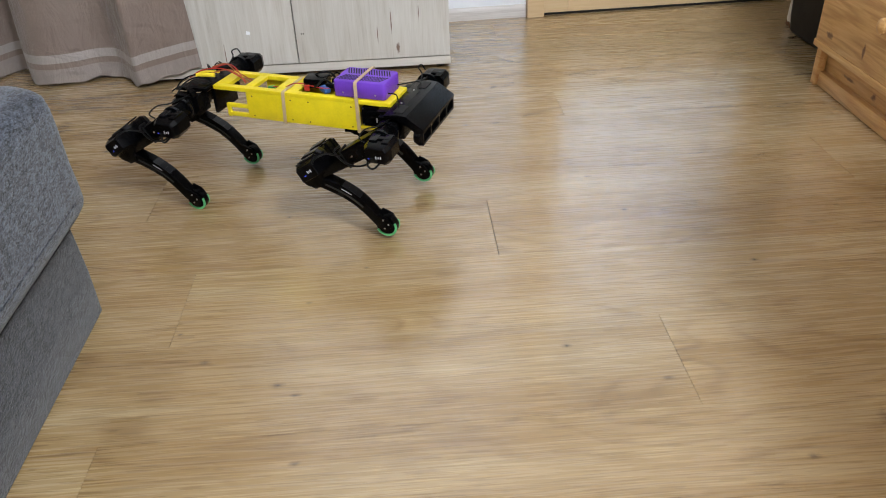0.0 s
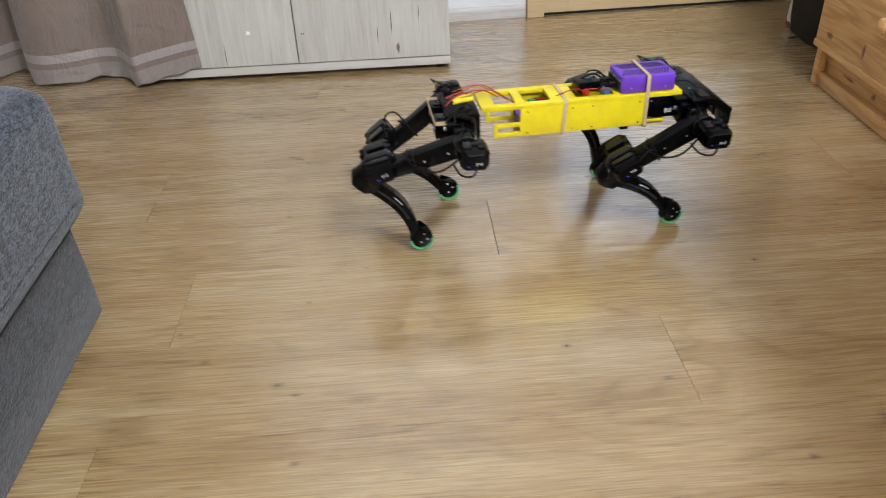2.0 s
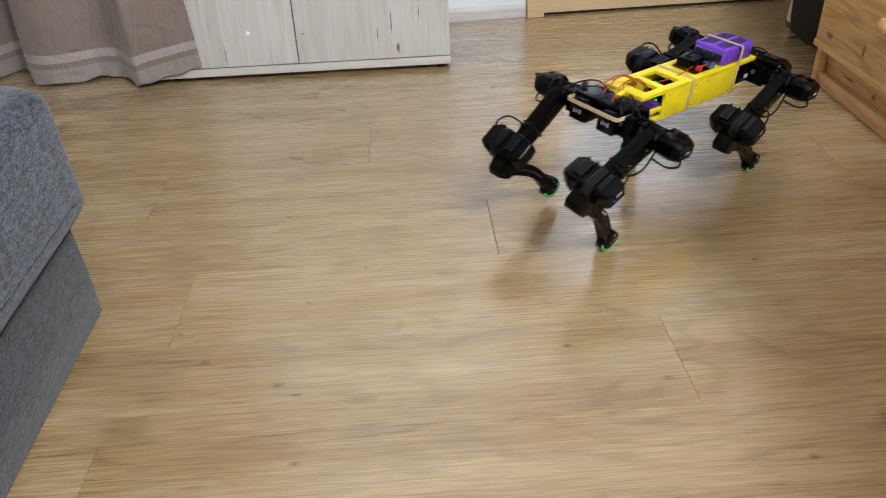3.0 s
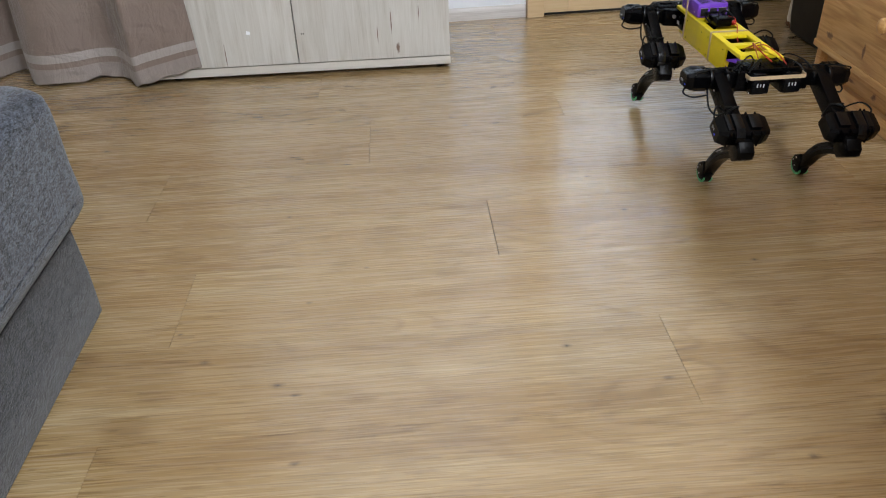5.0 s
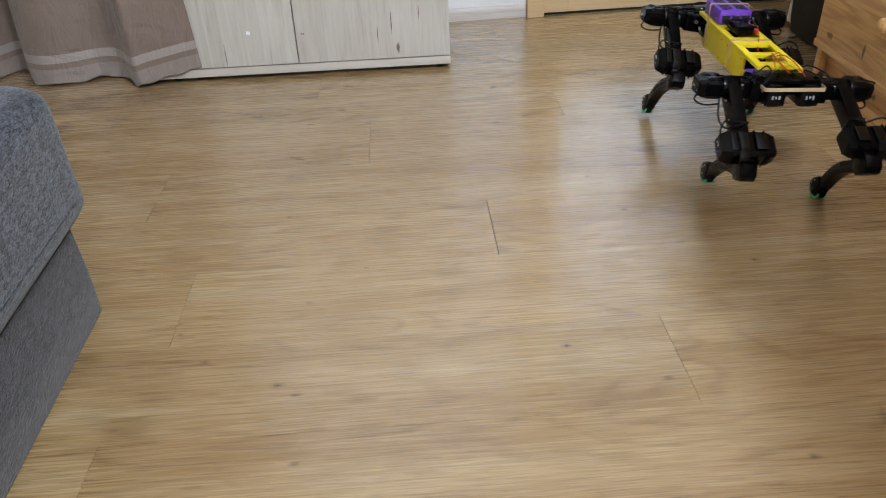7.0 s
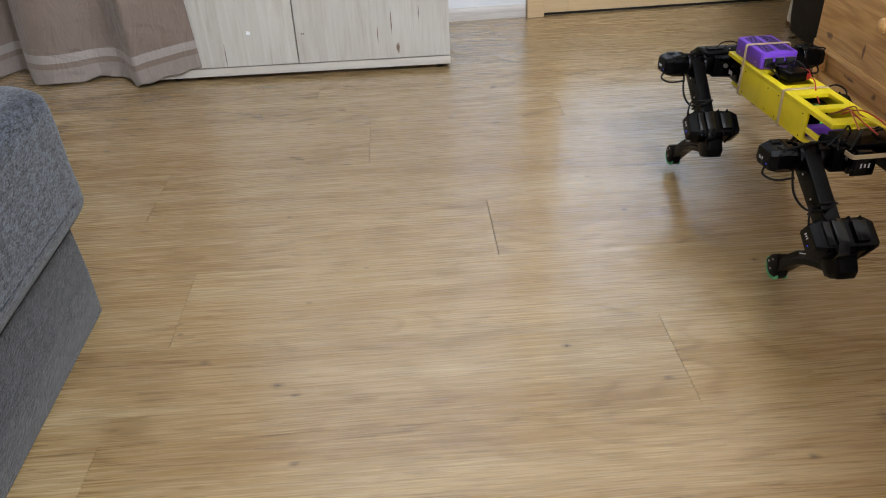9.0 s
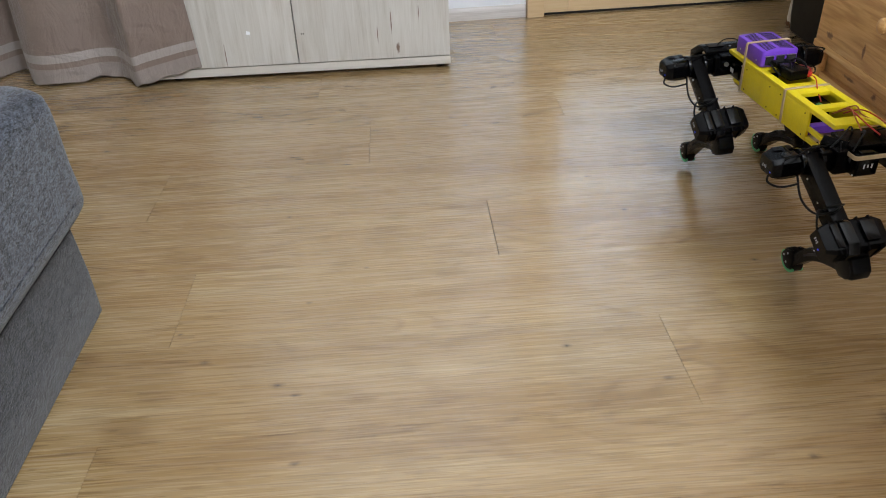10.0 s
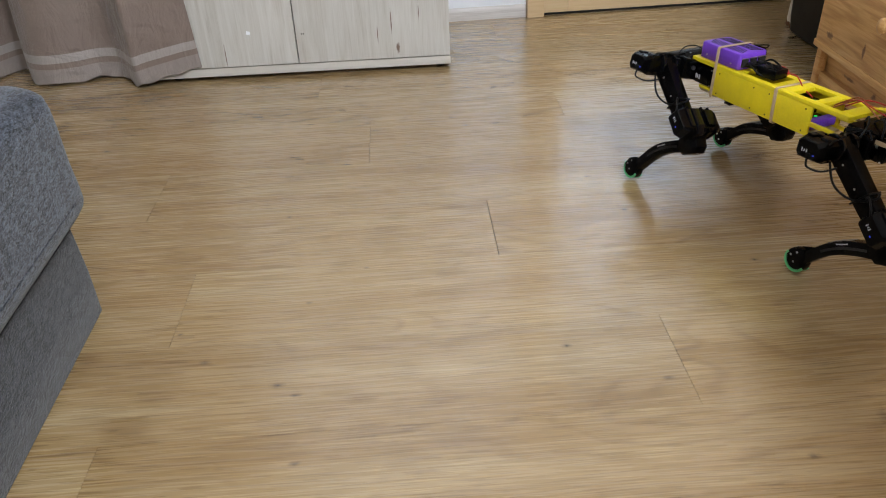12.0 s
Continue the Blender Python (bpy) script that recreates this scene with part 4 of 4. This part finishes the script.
def lower_leg(dog, s):
    """Shin along +x from the knee to the foot, bowed upwards (+z), with a tyred foot."""
    mid, width = [], []
    for k in range(13):
        u = k / 12
        x = -0.010 + u * (SHIN - 0.004)
        bow = 0.0145 * math.sin(math.pi * min(1.0, u * 1.02) ** 1.25)
        mid.append(Vector((x, 0, bow)))
        width.append(0.0125 - 0.0035 * u + (0.002 if u < 0.1 else 0))
    upper = [(p.x, p.z + w) for p, w in zip(mid, width)]
    under = [(p.x, p.z - w) for p, w in zip(mid, width)][::-1]
    bm = bmesh.new()
    prism(bm, upper + under, 0.022, None, 0.0022)
    ob = part("lower_leg", bm, BLACK, dog, "black printed bowed shin")
    root = bmesh.new()
    prism(root, [(-0.019, -0.006), (-0.010, -0.016), (0.018, -0.012), (0.026, 0.004), (0.020, 0.020), (-0.010, 0.022), (-0.019, 0.014)], 0.027, None, 0.002)
    part("shin_root", root, BLACK, ob, "black printed knee bracket")
    part("knee_joint", rod(bmesh.new(), 0.0150, 0.030, pose(0.0, 0, 0, 90), 24, bevel=0.002), BLACK, ob)
    for side in (-1, 1):
        groove = bmesh.new()
        for p, q in zip(mid[3:9], mid[4:10]):
            c, d = (p + q) / 2, q - p
            box(groove, (d.length * 1.02, 0.0008, 0.004), Matrix.Translation((c.x, side * 0.0112, c.z)) @ pose(0, 0, 0, 0, -math.degrees(math.atan2(d.z, d.x)), 0))
        part("groove", groove, DARK_GAP, ob)
    # paler strip along the shin's top puts the highlight into its colour
    plate = bmesh.new()
    for k in (5, 6, 7):
        p, q, w = mid[k], mid[k + 1], (width[k] + width[k + 1]) / 2
        d = q - p
        box(plate, (d.length, 0.0185, 0.0016), Matrix.Translation((p.x / 2 + q.x / 2, 0, p.z / 2 + q.z / 2 + w - 0.0002)) @ pose(0, 0, 0, 0, -math.degrees(math.atan2(d.z, d.x)), 0))
    part("shin_plate", plate, SHIN_SHINE, ob, "smooth grey strip on the shin, coloured for the light it catches")
    p, d = mid[6], mid[7] - mid[5]
    part("mark", box(bmesh.new(), (0.020, 0.0006, 0.0016), Matrix.Translation((p.x, s * 0.0112, p.z + 0.0060)) @ pose(0, 0, 0, 0, -math.degrees(math.atan2(d.z, d.x)), 0)), PRINT_WHITE, ob)
    # foot: hub, brackets, partial green tyre
    c = Vector((SHIN, 0, 0))
    part("foot_hub", rod(bmesh.new(), 0.0142, 0.020, pose(c.x, 0, 0, 90), 24, bevel=0.0015), BLACK, ob)
    bracket = bmesh.new()
    for side in (-1, 1):
        prism(bracket, [(SHIN - 0.024, 0.016), (SHIN - 0.004, 0.019), (SHIN + 0.010, 0.012), (SHIN + 0.006, -0.008), (SHIN - 0.008, -0.010), (SHIN - 0.020, 0.000)], 0.004, pose(0, side * 0.0105, 0), 0.001)
    part("foot_bracket", bracket, BLACK, ob)
    part("tread", rod(bmesh.new(), 0.0199, 0.0122, pose(c.x, 0, 0, 90), 32, bevel=0.001), BLACK, ob)
    turns = 22
    for side in (-1, 1):
        rings = []
        for k in range(turns + 1):
            a = radians(-122 + 178 * k / turns)
            out = Vector((math.cos(a), 0, math.sin(a)))
            rings.append([c + out * r + Vector((0, side * y, 0)) for r, y in ((0.0165, 0.0062), (0.0200, 0.0062), (SOLE, 0.0070), (SOLE, 0.0082), (0.0197, 0.0090), (0.0165, 0.0090))])
        part("tyre", loft(bmesh.new(), rings), GREEN_TYRE, ob, "green rubber sole ring")
    for side in (-1, 1):
        for dx, dz in ((-0.010, 0.012), (0.002, 0.010), (0.0, -0.002)):
            part("screw", rod(bmesh.new(), 0.0017, 0.001, pose(SHIN + dx, side * 0.0128, dz, 90), 8), STEEL, ob)
    return ob


room()
hanging_lamp()
curtain()
cabinet()
sofa()
dresser()
black_case()
desk()
ROBOT = robot_body()
purple_box(ROBOT)
strap(ROBOT, -0.021, HALF + 0.0006, BELLY - 0.003, TOP + 0.0006, 0.006, 0.06)
strap(ROBOT, 0.1245, HALF + 0.0008, BELLY - 0.004, TOP + 0.0315, 0.006, 0.0)
electronics(ROBOT)
head(ROBOT)
tail(ROBOT)
LEGS = []
for along, s in ((FRONT_HIP, 1), (FRONT_HIP, -1), (REAR_HIP, 1), (REAR_HIP, -1)):
    LEGS.append((along, s, shoulder(ROBOT, s, along > 0), upper_leg(ROBOT, s), lower_leg(ROBOT, s)))


# ---- floor boards ----
def floor_boards():
    floor = tagged(new("floor"), "honey oak laminate boards with knots, slightly glossy", "floor", kind="structure")
    rng = random.Random(3)
    length = 7.15 * PLANK
    known = {-1: -2.205, 0: 1.861, 1: -1.971, 2: 0.716, 3: -2.666, 4: -0.483, 5: 1.896, 6: -1.2, 7: 0.717}
    for row in range(-11, 10):
        start = known.get(row, rng.uniform(-3, 3)) * PLANK
        x = start - 3 * length
        while x < 1.6:
            x0, x1 = max(x, -1.85), min(x + length, 1.55)
            if x1 - x0 > 0.02:
                bm = bmesh.new()
                gap = 0.0006 if row == 2 else 0.0003
                box(bm, (x1 - x0 - 2 * gap, PLANK - 0.0002, 0.012), pose(0, 0, -0.006))
                ob = part("floor_board", bm, OAK, floor)
                ob.matrix_basis = pose((x0 + x1) / 2, (row + 0.5) * PLANK, 0)
            x += length


floor_boards()


# ---- movement ----
def motions():
    # time; place of the body; turn, pitch and roll in degrees; then thigh, shin and spread for each leg
    rows = [
        (0, -0.1896, 0.6155, 0.1764, -22.2, 0.5, 0.4, 33.0, 33.5, 4.4, 33.2, 31.2, -3.7, 37.7, 33.3, 3.6, 34.2, 34.5, -5.1),
        (0.5, -0.1798, 0.6270, 0.1667, -21.6, 0.6, -2.1, 17.5, 49.9, 3.2, 35.4, 29.5, 2.1, 33.5, 33.8, 2.7, 21.1, 40.2, -4.7),
        (0.8, -0.1039, 0.6041, 0.1725, -13.8, 1.4, -0.5, 31.2, 32.9, 3.8, 21.2, 46.9, 1.9, 21.7, 43.9, 3.7, 34.5, 35.1, 0.2),
        (1, -0.0361, 0.5803, 0.1772, -11.8, 0.6, -0.1, 17.8, 57.7, 3.4, 39.9, 29.1, 1.9, 40.3, 32.1, 1.5, 18.6, 48.0, -0.6),
        (1.2, 0.0244, 0.5564, 0.1711, -7.7, -0.0, -1.2, 29.9, 33.7, 4.1, 21.1, 53.4, 0.1, 23.4, 45.6, 3.3, 39.8, 27.1, 1.1),
        (1.5, 0.1243, 0.5292, 0.1755, -3.7, 0.9, -0.8, 20.0, 55.2, 2.7, 34.8, 32.3, -5.0, 43.6, 27.6, 0.9, 18.9, 52.1, -4.9),
        (1.8, 0.2105, 0.5280, 0.1784, 1.7, 0.4, -1.4, 28.1, 35.9, 4.7, 20.9, 56.1, 0.4, 20.5, 49.3, 4.8, 39.2, 34.9, 2.0),
        (2, 0.2767, 0.5264, 0.1707, 4.8, 0.1, 0.4, 17.3, 61.4, 3.0, 30.4, 35.2, -5.6, 37.1, 30.1, -2.6, 15.6, 54.8, -3.6),
        (2.2, 0.2982, 0.5291, 0.1662, 8.0, -2.8, 0.7, 48.1, 28.4, 7.5, 26.4, 44.8, 0.0, 25.9, 37.7, 1.1, 27.5, 33.9, 0.4),
        (2.5, 0.3741, 0.5506, 0.1693, 17.1, 0.8, 1.8, 19.7, 52.6, 4.1, 31.2, 32.1, -5.4, 35.5, 30.4, -3.0, 19.6, 51.7, -2.1),
        (2.8, 0.4382, 0.5571, 0.1802, 32.2, 0.4, 1.7, 31.0, 34.7, 6.5, 27.0, 48.8, 4.6, 31.9, 46.1, 8.6, 40.7, 29.3, 0.8),
        (3, 0.4868, 0.5944, 0.1730, 36.7, 2.5, 4.9, 14.9, 76.0, 5.6, 31.3, 30.3, -2.8, 39.7, 30.9, -0.3, 25.3, 46.2, -4.2),
        (3.2, 0.5072, 0.5983, 0.1813, 42.9, -1.2, 3.7, 18.5, 78.0, 6.5, 34.3, 39.2, 2.3, 39.3, 33.9, 0.2, 22.9, 38.6, -4.3),
        (3.3, 0.5154, 0.6023, 0.1812, 45.3, -1.2, 3.6, 18.0, 62.9, 9.4, 31.0, 43.4, 3.6, 39.4, 36.4, 3.5, 26.4, 30.4, -0.6),
        (3.4, 0.5257, 0.6111, 0.1808, 48.3, -1.2, 3.5, 32.7, 43.2, 9.9, 27.1, 49.9, 5.4, 38.8, 39.7, 7.0, 39.3, 25.5, 9.8),
        (3.5, 0.5376, 0.6241, 0.1802, 51.7, -1.1, 3.3, 38.6, 43.1, 6.7, 20.8, 54.3, 6.9, 36.0, 40.4, 10.5, 39.1, 34.1, 9.3),
        (3.6, 0.5507, 0.6405, 0.1794, 55.5, -1.1, 3.1, 34.2, 45.4, 4.1, 25.8, 34.6, 2.2, 33.0, 29.6, 4.3, 29.8, 41.4, 4.6),
        (3.7, 0.5648, 0.6595, 0.1785, 59.5, -1.0, 2.9, 29.3, 49.1, 1.8, 42.2, 24.0, 0.0, 35.4, 29.4, -4.2, 20.5, 50.7, -1.4),
        (3.8, 0.5794, 0.6805, 0.1775, 63.6, -1.0, 2.6, 22.9, 46.4, 2.2, 36.8, 35.2, 3.0, 33.6, 38.3, 0.4, 13.3, 48.6, -4.3),
        (3.9, 0.5942, 0.7028, 0.1764, 67.8, -0.9, 2.2, 30.5, 35.7, 6.2, 28.4, 46.4, 5.2, 31.1, 45.7, 6.7, 33.7, 27.4, 9.0),
        (4, 0.6088, 0.7256, 0.1752, 72.0, -0.8, 1.9, 38.9, 37.7, 5.9, 21.4, 58.2, 6.1, 30.6, 53.1, 13.4, 45.3, 31.2, 13.5),
        (4.1, 0.6228, 0.7483, 0.1741, 76.0, -0.8, 1.6, 33.6, 41.9, 4.7, 17.0, 47.8, 5.2, 25.3, 42.7, 11.9, 33.2, 38.5, 7.1),
        (4.2, 0.6359, 0.7700, 0.1730, 79.7, -0.7, 1.3, 29.0, 46.5, 4.3, 34.0, 28.5, 4.3, 29.2, 29.9, -2.4, 22.8, 47.0, -0.4),
        (4.3, 0.6477, 0.7902, 0.1720, 83.2, -0.6, 1.0, 23.3, 48.1, 5.0, 37.1, 34.2, 4.6, 31.9, 35.8, -1.7, 12.6, 52.4, -8.0),
        (4.4, 0.6579, 0.8080, 0.1711, 86.2, -0.6, 0.7, 25.3, 35.9, 7.2, 30.3, 41.9, 4.7, 30.1, 41.7, 4.8, 18.0, 35.8, -2.0),
        (4.5, 0.6661, 0.8227, 0.1703, 88.7, -0.5, 0.5, 36.6, 29.5, 6.9, 25.2, 48.4, 4.3, 29.7, 46.4, 10.1, 35.7, 27.0, 7.2),
        (4.6, 0.6718, 0.8337, 0.1697, 90.6, -0.5, 0.3, 37.2, 32.8, 6.5, 17.6, 48.0, 4.0, 25.1, 44.5, 13.4, 33.8, 31.6, 4.1),
        (4.7, 0.6749, 0.8402, 0.1693, 91.8, -0.5, 0.2, 35.9, 33.8, 6.3, 19.3, 41.3, 2.9, 23.0, 39.1, 8.1, 30.4, 33.8, 1.6),
        (4.8, 0.6748, 0.8415, 0.1691, 92.1, -0.4, 0.2, 35.6, 33.8, 6.0, 28.9, 41.4, 2.3, 28.9, 40.4, 2.6, 29.7, 34.3, 1.1),
        (5, 0.6677, 0.8354, 0.1644, 91.9, -0.6, 0.7, 29.5, 35.9, 4.3, 27.6, 40.5, 2.3, 26.1, 39.6, 1.7, 27.5, 36.3, -1.8),
        (5.2, 0.6782, 0.8026, 0.1657, 91.5, -1.3, 0.7, 29.3, 38.9, 5.7, 28.4, 41.1, 2.3, 35.1, 30.0, 4.1, 24.9, 38.9, -1.8),
        (5.5, 0.6706, 0.8106, 0.1767, 91.1, 0.2, 0.7, 20.7, 52.9, 4.4, 29.9, 42.2, 2.3, 35.0, 34.5, 2.6, 21.6, 52.4, -3.1),
        (5.8, 0.6645, 0.8589, 0.1665, 92.5, -1.3, 0.5, 25.5, 43.8, 2.5, 28.7, 41.3, 2.3, 23.6, 43.8, 1.1, 22.9, 41.2, -2.1),
        (6, 0.6771, 0.8800, 0.1716, 90.6, -0.3, 1.7, 39.6, 31.2, 4.2, 28.7, 41.3, 2.3, 19.7, 50.2, 0.2, 33.0, 32.9, -2.1),
        (6.2, 0.6833, 0.8729, 0.1688, 89.9, -0.8, 1.8, 40.8, 30.6, 5.6, 28.4, 41.0, 2.3, 20.7, 48.1, 0.6, 31.7, 31.7, -3.5),
        (6.5, 0.6798, 0.8627, 0.1735, 91.9, 0.2, 0.1, 46.1, 23.7, 5.7, 29.4, 41.9, 2.3, 27.6, 45.3, 2.5, 43.5, 23.9, -5.0),
        (6.8, 0.6715, 0.8092, 0.1629, 93.2, -0.4, -0.4, 30.7, 33.8, 2.9, 27.7, 40.5, 2.3, 36.1, 29.2, 2.8, 26.1, 36.6, -1.5),
        (7, 0.6780, 0.7570, 0.1702, 87.9, -0.5, 2.3, 32.5, 40.3, 7.9, 28.3, 41.0, 2.3, 32.8, 27.4, 3.0, 25.0, 41.7, -1.3),
        (7.2, 0.6948, 0.7292, 0.1732, 90.6, 0.4, 4.3, 45.6, 29.3, 7.2, 27.5, 40.4, 2.3, 23.1, 41.4, 2.1, 33.0, 31.2, -8.4),
        (7.3, 0.6993, 0.7177, 0.1733, 91.4, 0.4, 4.3, 35.0, 31.2, 8.4, 30.2, 36.8, 1.7, 33.9, 42.6, 3.4, 22.7, 31.3, -6.9),
        (7.4, 0.7014, 0.7032, 0.1736, 92.1, 0.4, 4.2, 23.7, 47.5, 7.1, 34.3, 32.4, 1.7, 38.4, 38.2, 4.7, 17.9, 45.2, 2.3),
        (7.5, 0.7013, 0.6862, 0.1741, 92.6, 0.4, 3.9, 28.5, 50.5, 5.3, 36.0, 26.3, 2.2, 40.2, 32.0, 5.8, 25.0, 47.5, 4.5),
        (7.6, 0.6993, 0.6671, 0.1748, 93.1, 0.3, 3.7, 32.6, 43.8, 4.4, 21.8, 34.8, 1.6, 27.6, 39.4, 7.6, 29.7, 41.5, 4.6),
        (7.7, 0.6957, 0.6466, 0.1755, 93.4, 0.3, 3.4, 37.5, 36.9, 3.0, 18.4, 49.7, 1.7, 24.4, 53.3, 6.9, 35.5, 35.6, 5.4),
        (7.8, 0.6910, 0.6250, 0.1764, 93.6, 0.2, 3.0, 34.6, 31.1, 3.5, 26.0, 46.1, 3.4, 30.1, 49.2, 5.3, 32.8, 30.1, 5.7),
        (7.9, 0.6853, 0.6031, 0.1773, 93.7, 0.2, 2.7, 23.9, 44.3, 7.2, 32.4, 39.8, 5.3, 34.6, 41.8, 3.8, 19.7, 42.1, 2.7),
        (8, 0.6791, 0.5812, 0.1782, 93.8, 0.1, 2.3, 27.9, 53.7, 6.9, 39.1, 34.3, 7.2, 39.7, 34.7, 2.0, 23.7, 51.1, 1.9),
        (8.1, 0.6726, 0.5599, 0.1791, 93.8, 0.1, 1.9, 31.5, 46.4, 5.0, 30.5, 32.2, 6.7, 31.4, 32.8, 4.0, 29.4, 44.8, 3.9),
        (8.2, 0.6662, 0.5397, 0.1800, 93.8, 0.0, 1.5, 35.7, 39.8, 3.2, 21.3, 45.2, 2.9, 24.7, 47.1, 7.2, 35.3, 39.4, 5.9),
        (8.3, 0.6601, 0.5211, 0.1809, 93.7, -0.0, 1.2, 37.3, 31.8, 1.8, 27.6, 48.1, 3.0, 30.0, 49.8, 6.0, 37.9, 33.2, 7.6),
        (8.4, 0.6547, 0.5047, 0.1816, 93.7, -0.1, 0.9, 30.2, 29.3, 3.8, 32.3, 43.6, 4.5, 32.9, 44.2, 4.4, 27.5, 35.6, 5.2),
        (8.5, 0.6503, 0.4909, 0.1822, 93.6, -0.1, 0.6, 29.2, 35.9, 5.3, 36.3, 40.1, 5.7, 35.8, 39.6, 3.1, 24.5, 46.5, 1.6),
        (8.6, 0.6473, 0.4804, 0.1827, 93.6, -0.1, 0.4, 33.4, 35.1, 4.3, 33.8, 34.3, 6.5, 32.9, 31.7, 2.2, 29.3, 46.4, 2.1),
        (8.7, 0.6459, 0.4736, 0.1831, 93.7, -0.2, 0.3, 35.3, 32.8, 3.8, 28.6, 36.2, 4.4, 29.0, 28.8, 0.9, 31.1, 44.4, 2.5),
        (8.8, 0.6464, 0.4710, 0.1832, 93.7, -0.2, 0.2, 36.1, 31.9, 3.8, 32.0, 43.8, 2.2, 32.5, 34.4, 0.4, 31.7, 43.6, 2.2),
        (9, 0.6530, 0.4698, 0.1805, 94.2, 0.1, 1.1, 40.7, 28.8, 2.7, 30.8, 42.9, 2.2, 35.8, 32.8, 1.3, 31.0, 43.0, 2.2),
        (9.5, 0.6588, 0.4940, 0.1761, 93.4, -0.9, 0.6, 36.7, 34.3, 4.5, 30.6, 42.8, 2.3, 28.8, 32.9, -2.1, 29.1, 41.6, 2.3),
        (10, 0.6653, 0.4865, 0.1777, 95.2, -1.2, -1.2, 35.6, 30.0, -2.4, 48.1, 24.3, -4.4, 32.2, 30.1, -2.2, 30.1, 42.4, 2.3),
        (10.5, 0.6588, 0.4966, 0.1754, 103.1, -1.1, 0.2, 41.7, 31.7, 4.0, 33.9, 34.1, 3.9, 41.4, 30.7, 5.9, 28.9, 41.5, 2.3),
        (11, 0.6511, 0.4939, 0.1685, 106.0, -1.4, 0.9, 40.0, 29.3, 4.9, 41.6, 27.4, 1.1, 30.5, 33.7, 1.5, 26.8, 39.8, 2.3),
        (11.5, 0.6237, 0.4728, 0.1730, 114.5, 0.5, -2.2, 34.4, 27.1, 2.4, 36.6, 29.6, 3.6, 38.3, 27.2, 1.6, 31.0, 43.0, 2.2),
        (12, 0.6474, 0.5133, 0.1695, 113.0, 0.2, 2.9, 40.0, 36.7, 12.0, 39.3, 24.3, 2.4, 40.9, 31.2, 5.0, 27.8, 40.6, 2.3),
    ]

    def between(t):
        """The values at t, on a smooth curve through the rows."""
        i = max(0, min(len(rows) - 2, sum(1 for r in rows if r[0] <= t) - 1))
        a, b = rows[i], rows[i + 1]
        before, after = rows[max(i - 1, 0)], rows[min(i + 2, len(rows) - 1)]
        h = b[0] - a[0]
        u = (t - a[0]) / h
        out = []
        for k in range(1, len(a)):
            m0 = (b[k] - before[k]) / (b[0] - before[0]) * h
            m1 = (after[k] - a[k]) / (after[0] - a[0]) * h
            out.append((2 * u ** 3 - 3 * u ** 2 + 1) * a[k] + (u ** 3 - 2 * u ** 2 + u) * m0 + (3 * u ** 2 - 2 * u ** 3) * b[k] + (u ** 3 - u ** 2) * m1)
        return out

    times = [k / 10 for k in range(121)]
    body, joints = [], [([], [], []) for _ in LEGS]
    for t in times:
        v = between(t)
        x, y, z, turn, pitch, roll = v[:6]
        body.append((t, Matrix.Translation((x, y, z)) @ pose(0, 0, 0, 0, 0, turn) @ pose(0, 0, 0, 0, pitch, 0) @ pose(0, 0, 0, roll, 0, 0)))
        for i, (along, s, *_) in enumerate(LEGS):
            thigh, shin, spread = v[6 + 3 * i: 9 + 3 * i]
            hip = pose(along, s * HIP_SIDE, HIP_UP, s * spread)
            knee = hip @ pose(0, s * LEG_OUT, 0, 0, 180 - thigh, 0)
            low = knee @ pose(THIGH, 0, 0) @ pose(0, 0, 0, 0, shin + thigh - 180, 0)
            for chain, m in zip(joints[i], (hip, knee, low)):
                chain.append((t, m))
    walk(ROBOT, body)
    for (along, s, *pieces), chains in zip(LEGS, joints):
        for piece, chain in zip(pieces, chains):
            walk(piece, chain)


motions()
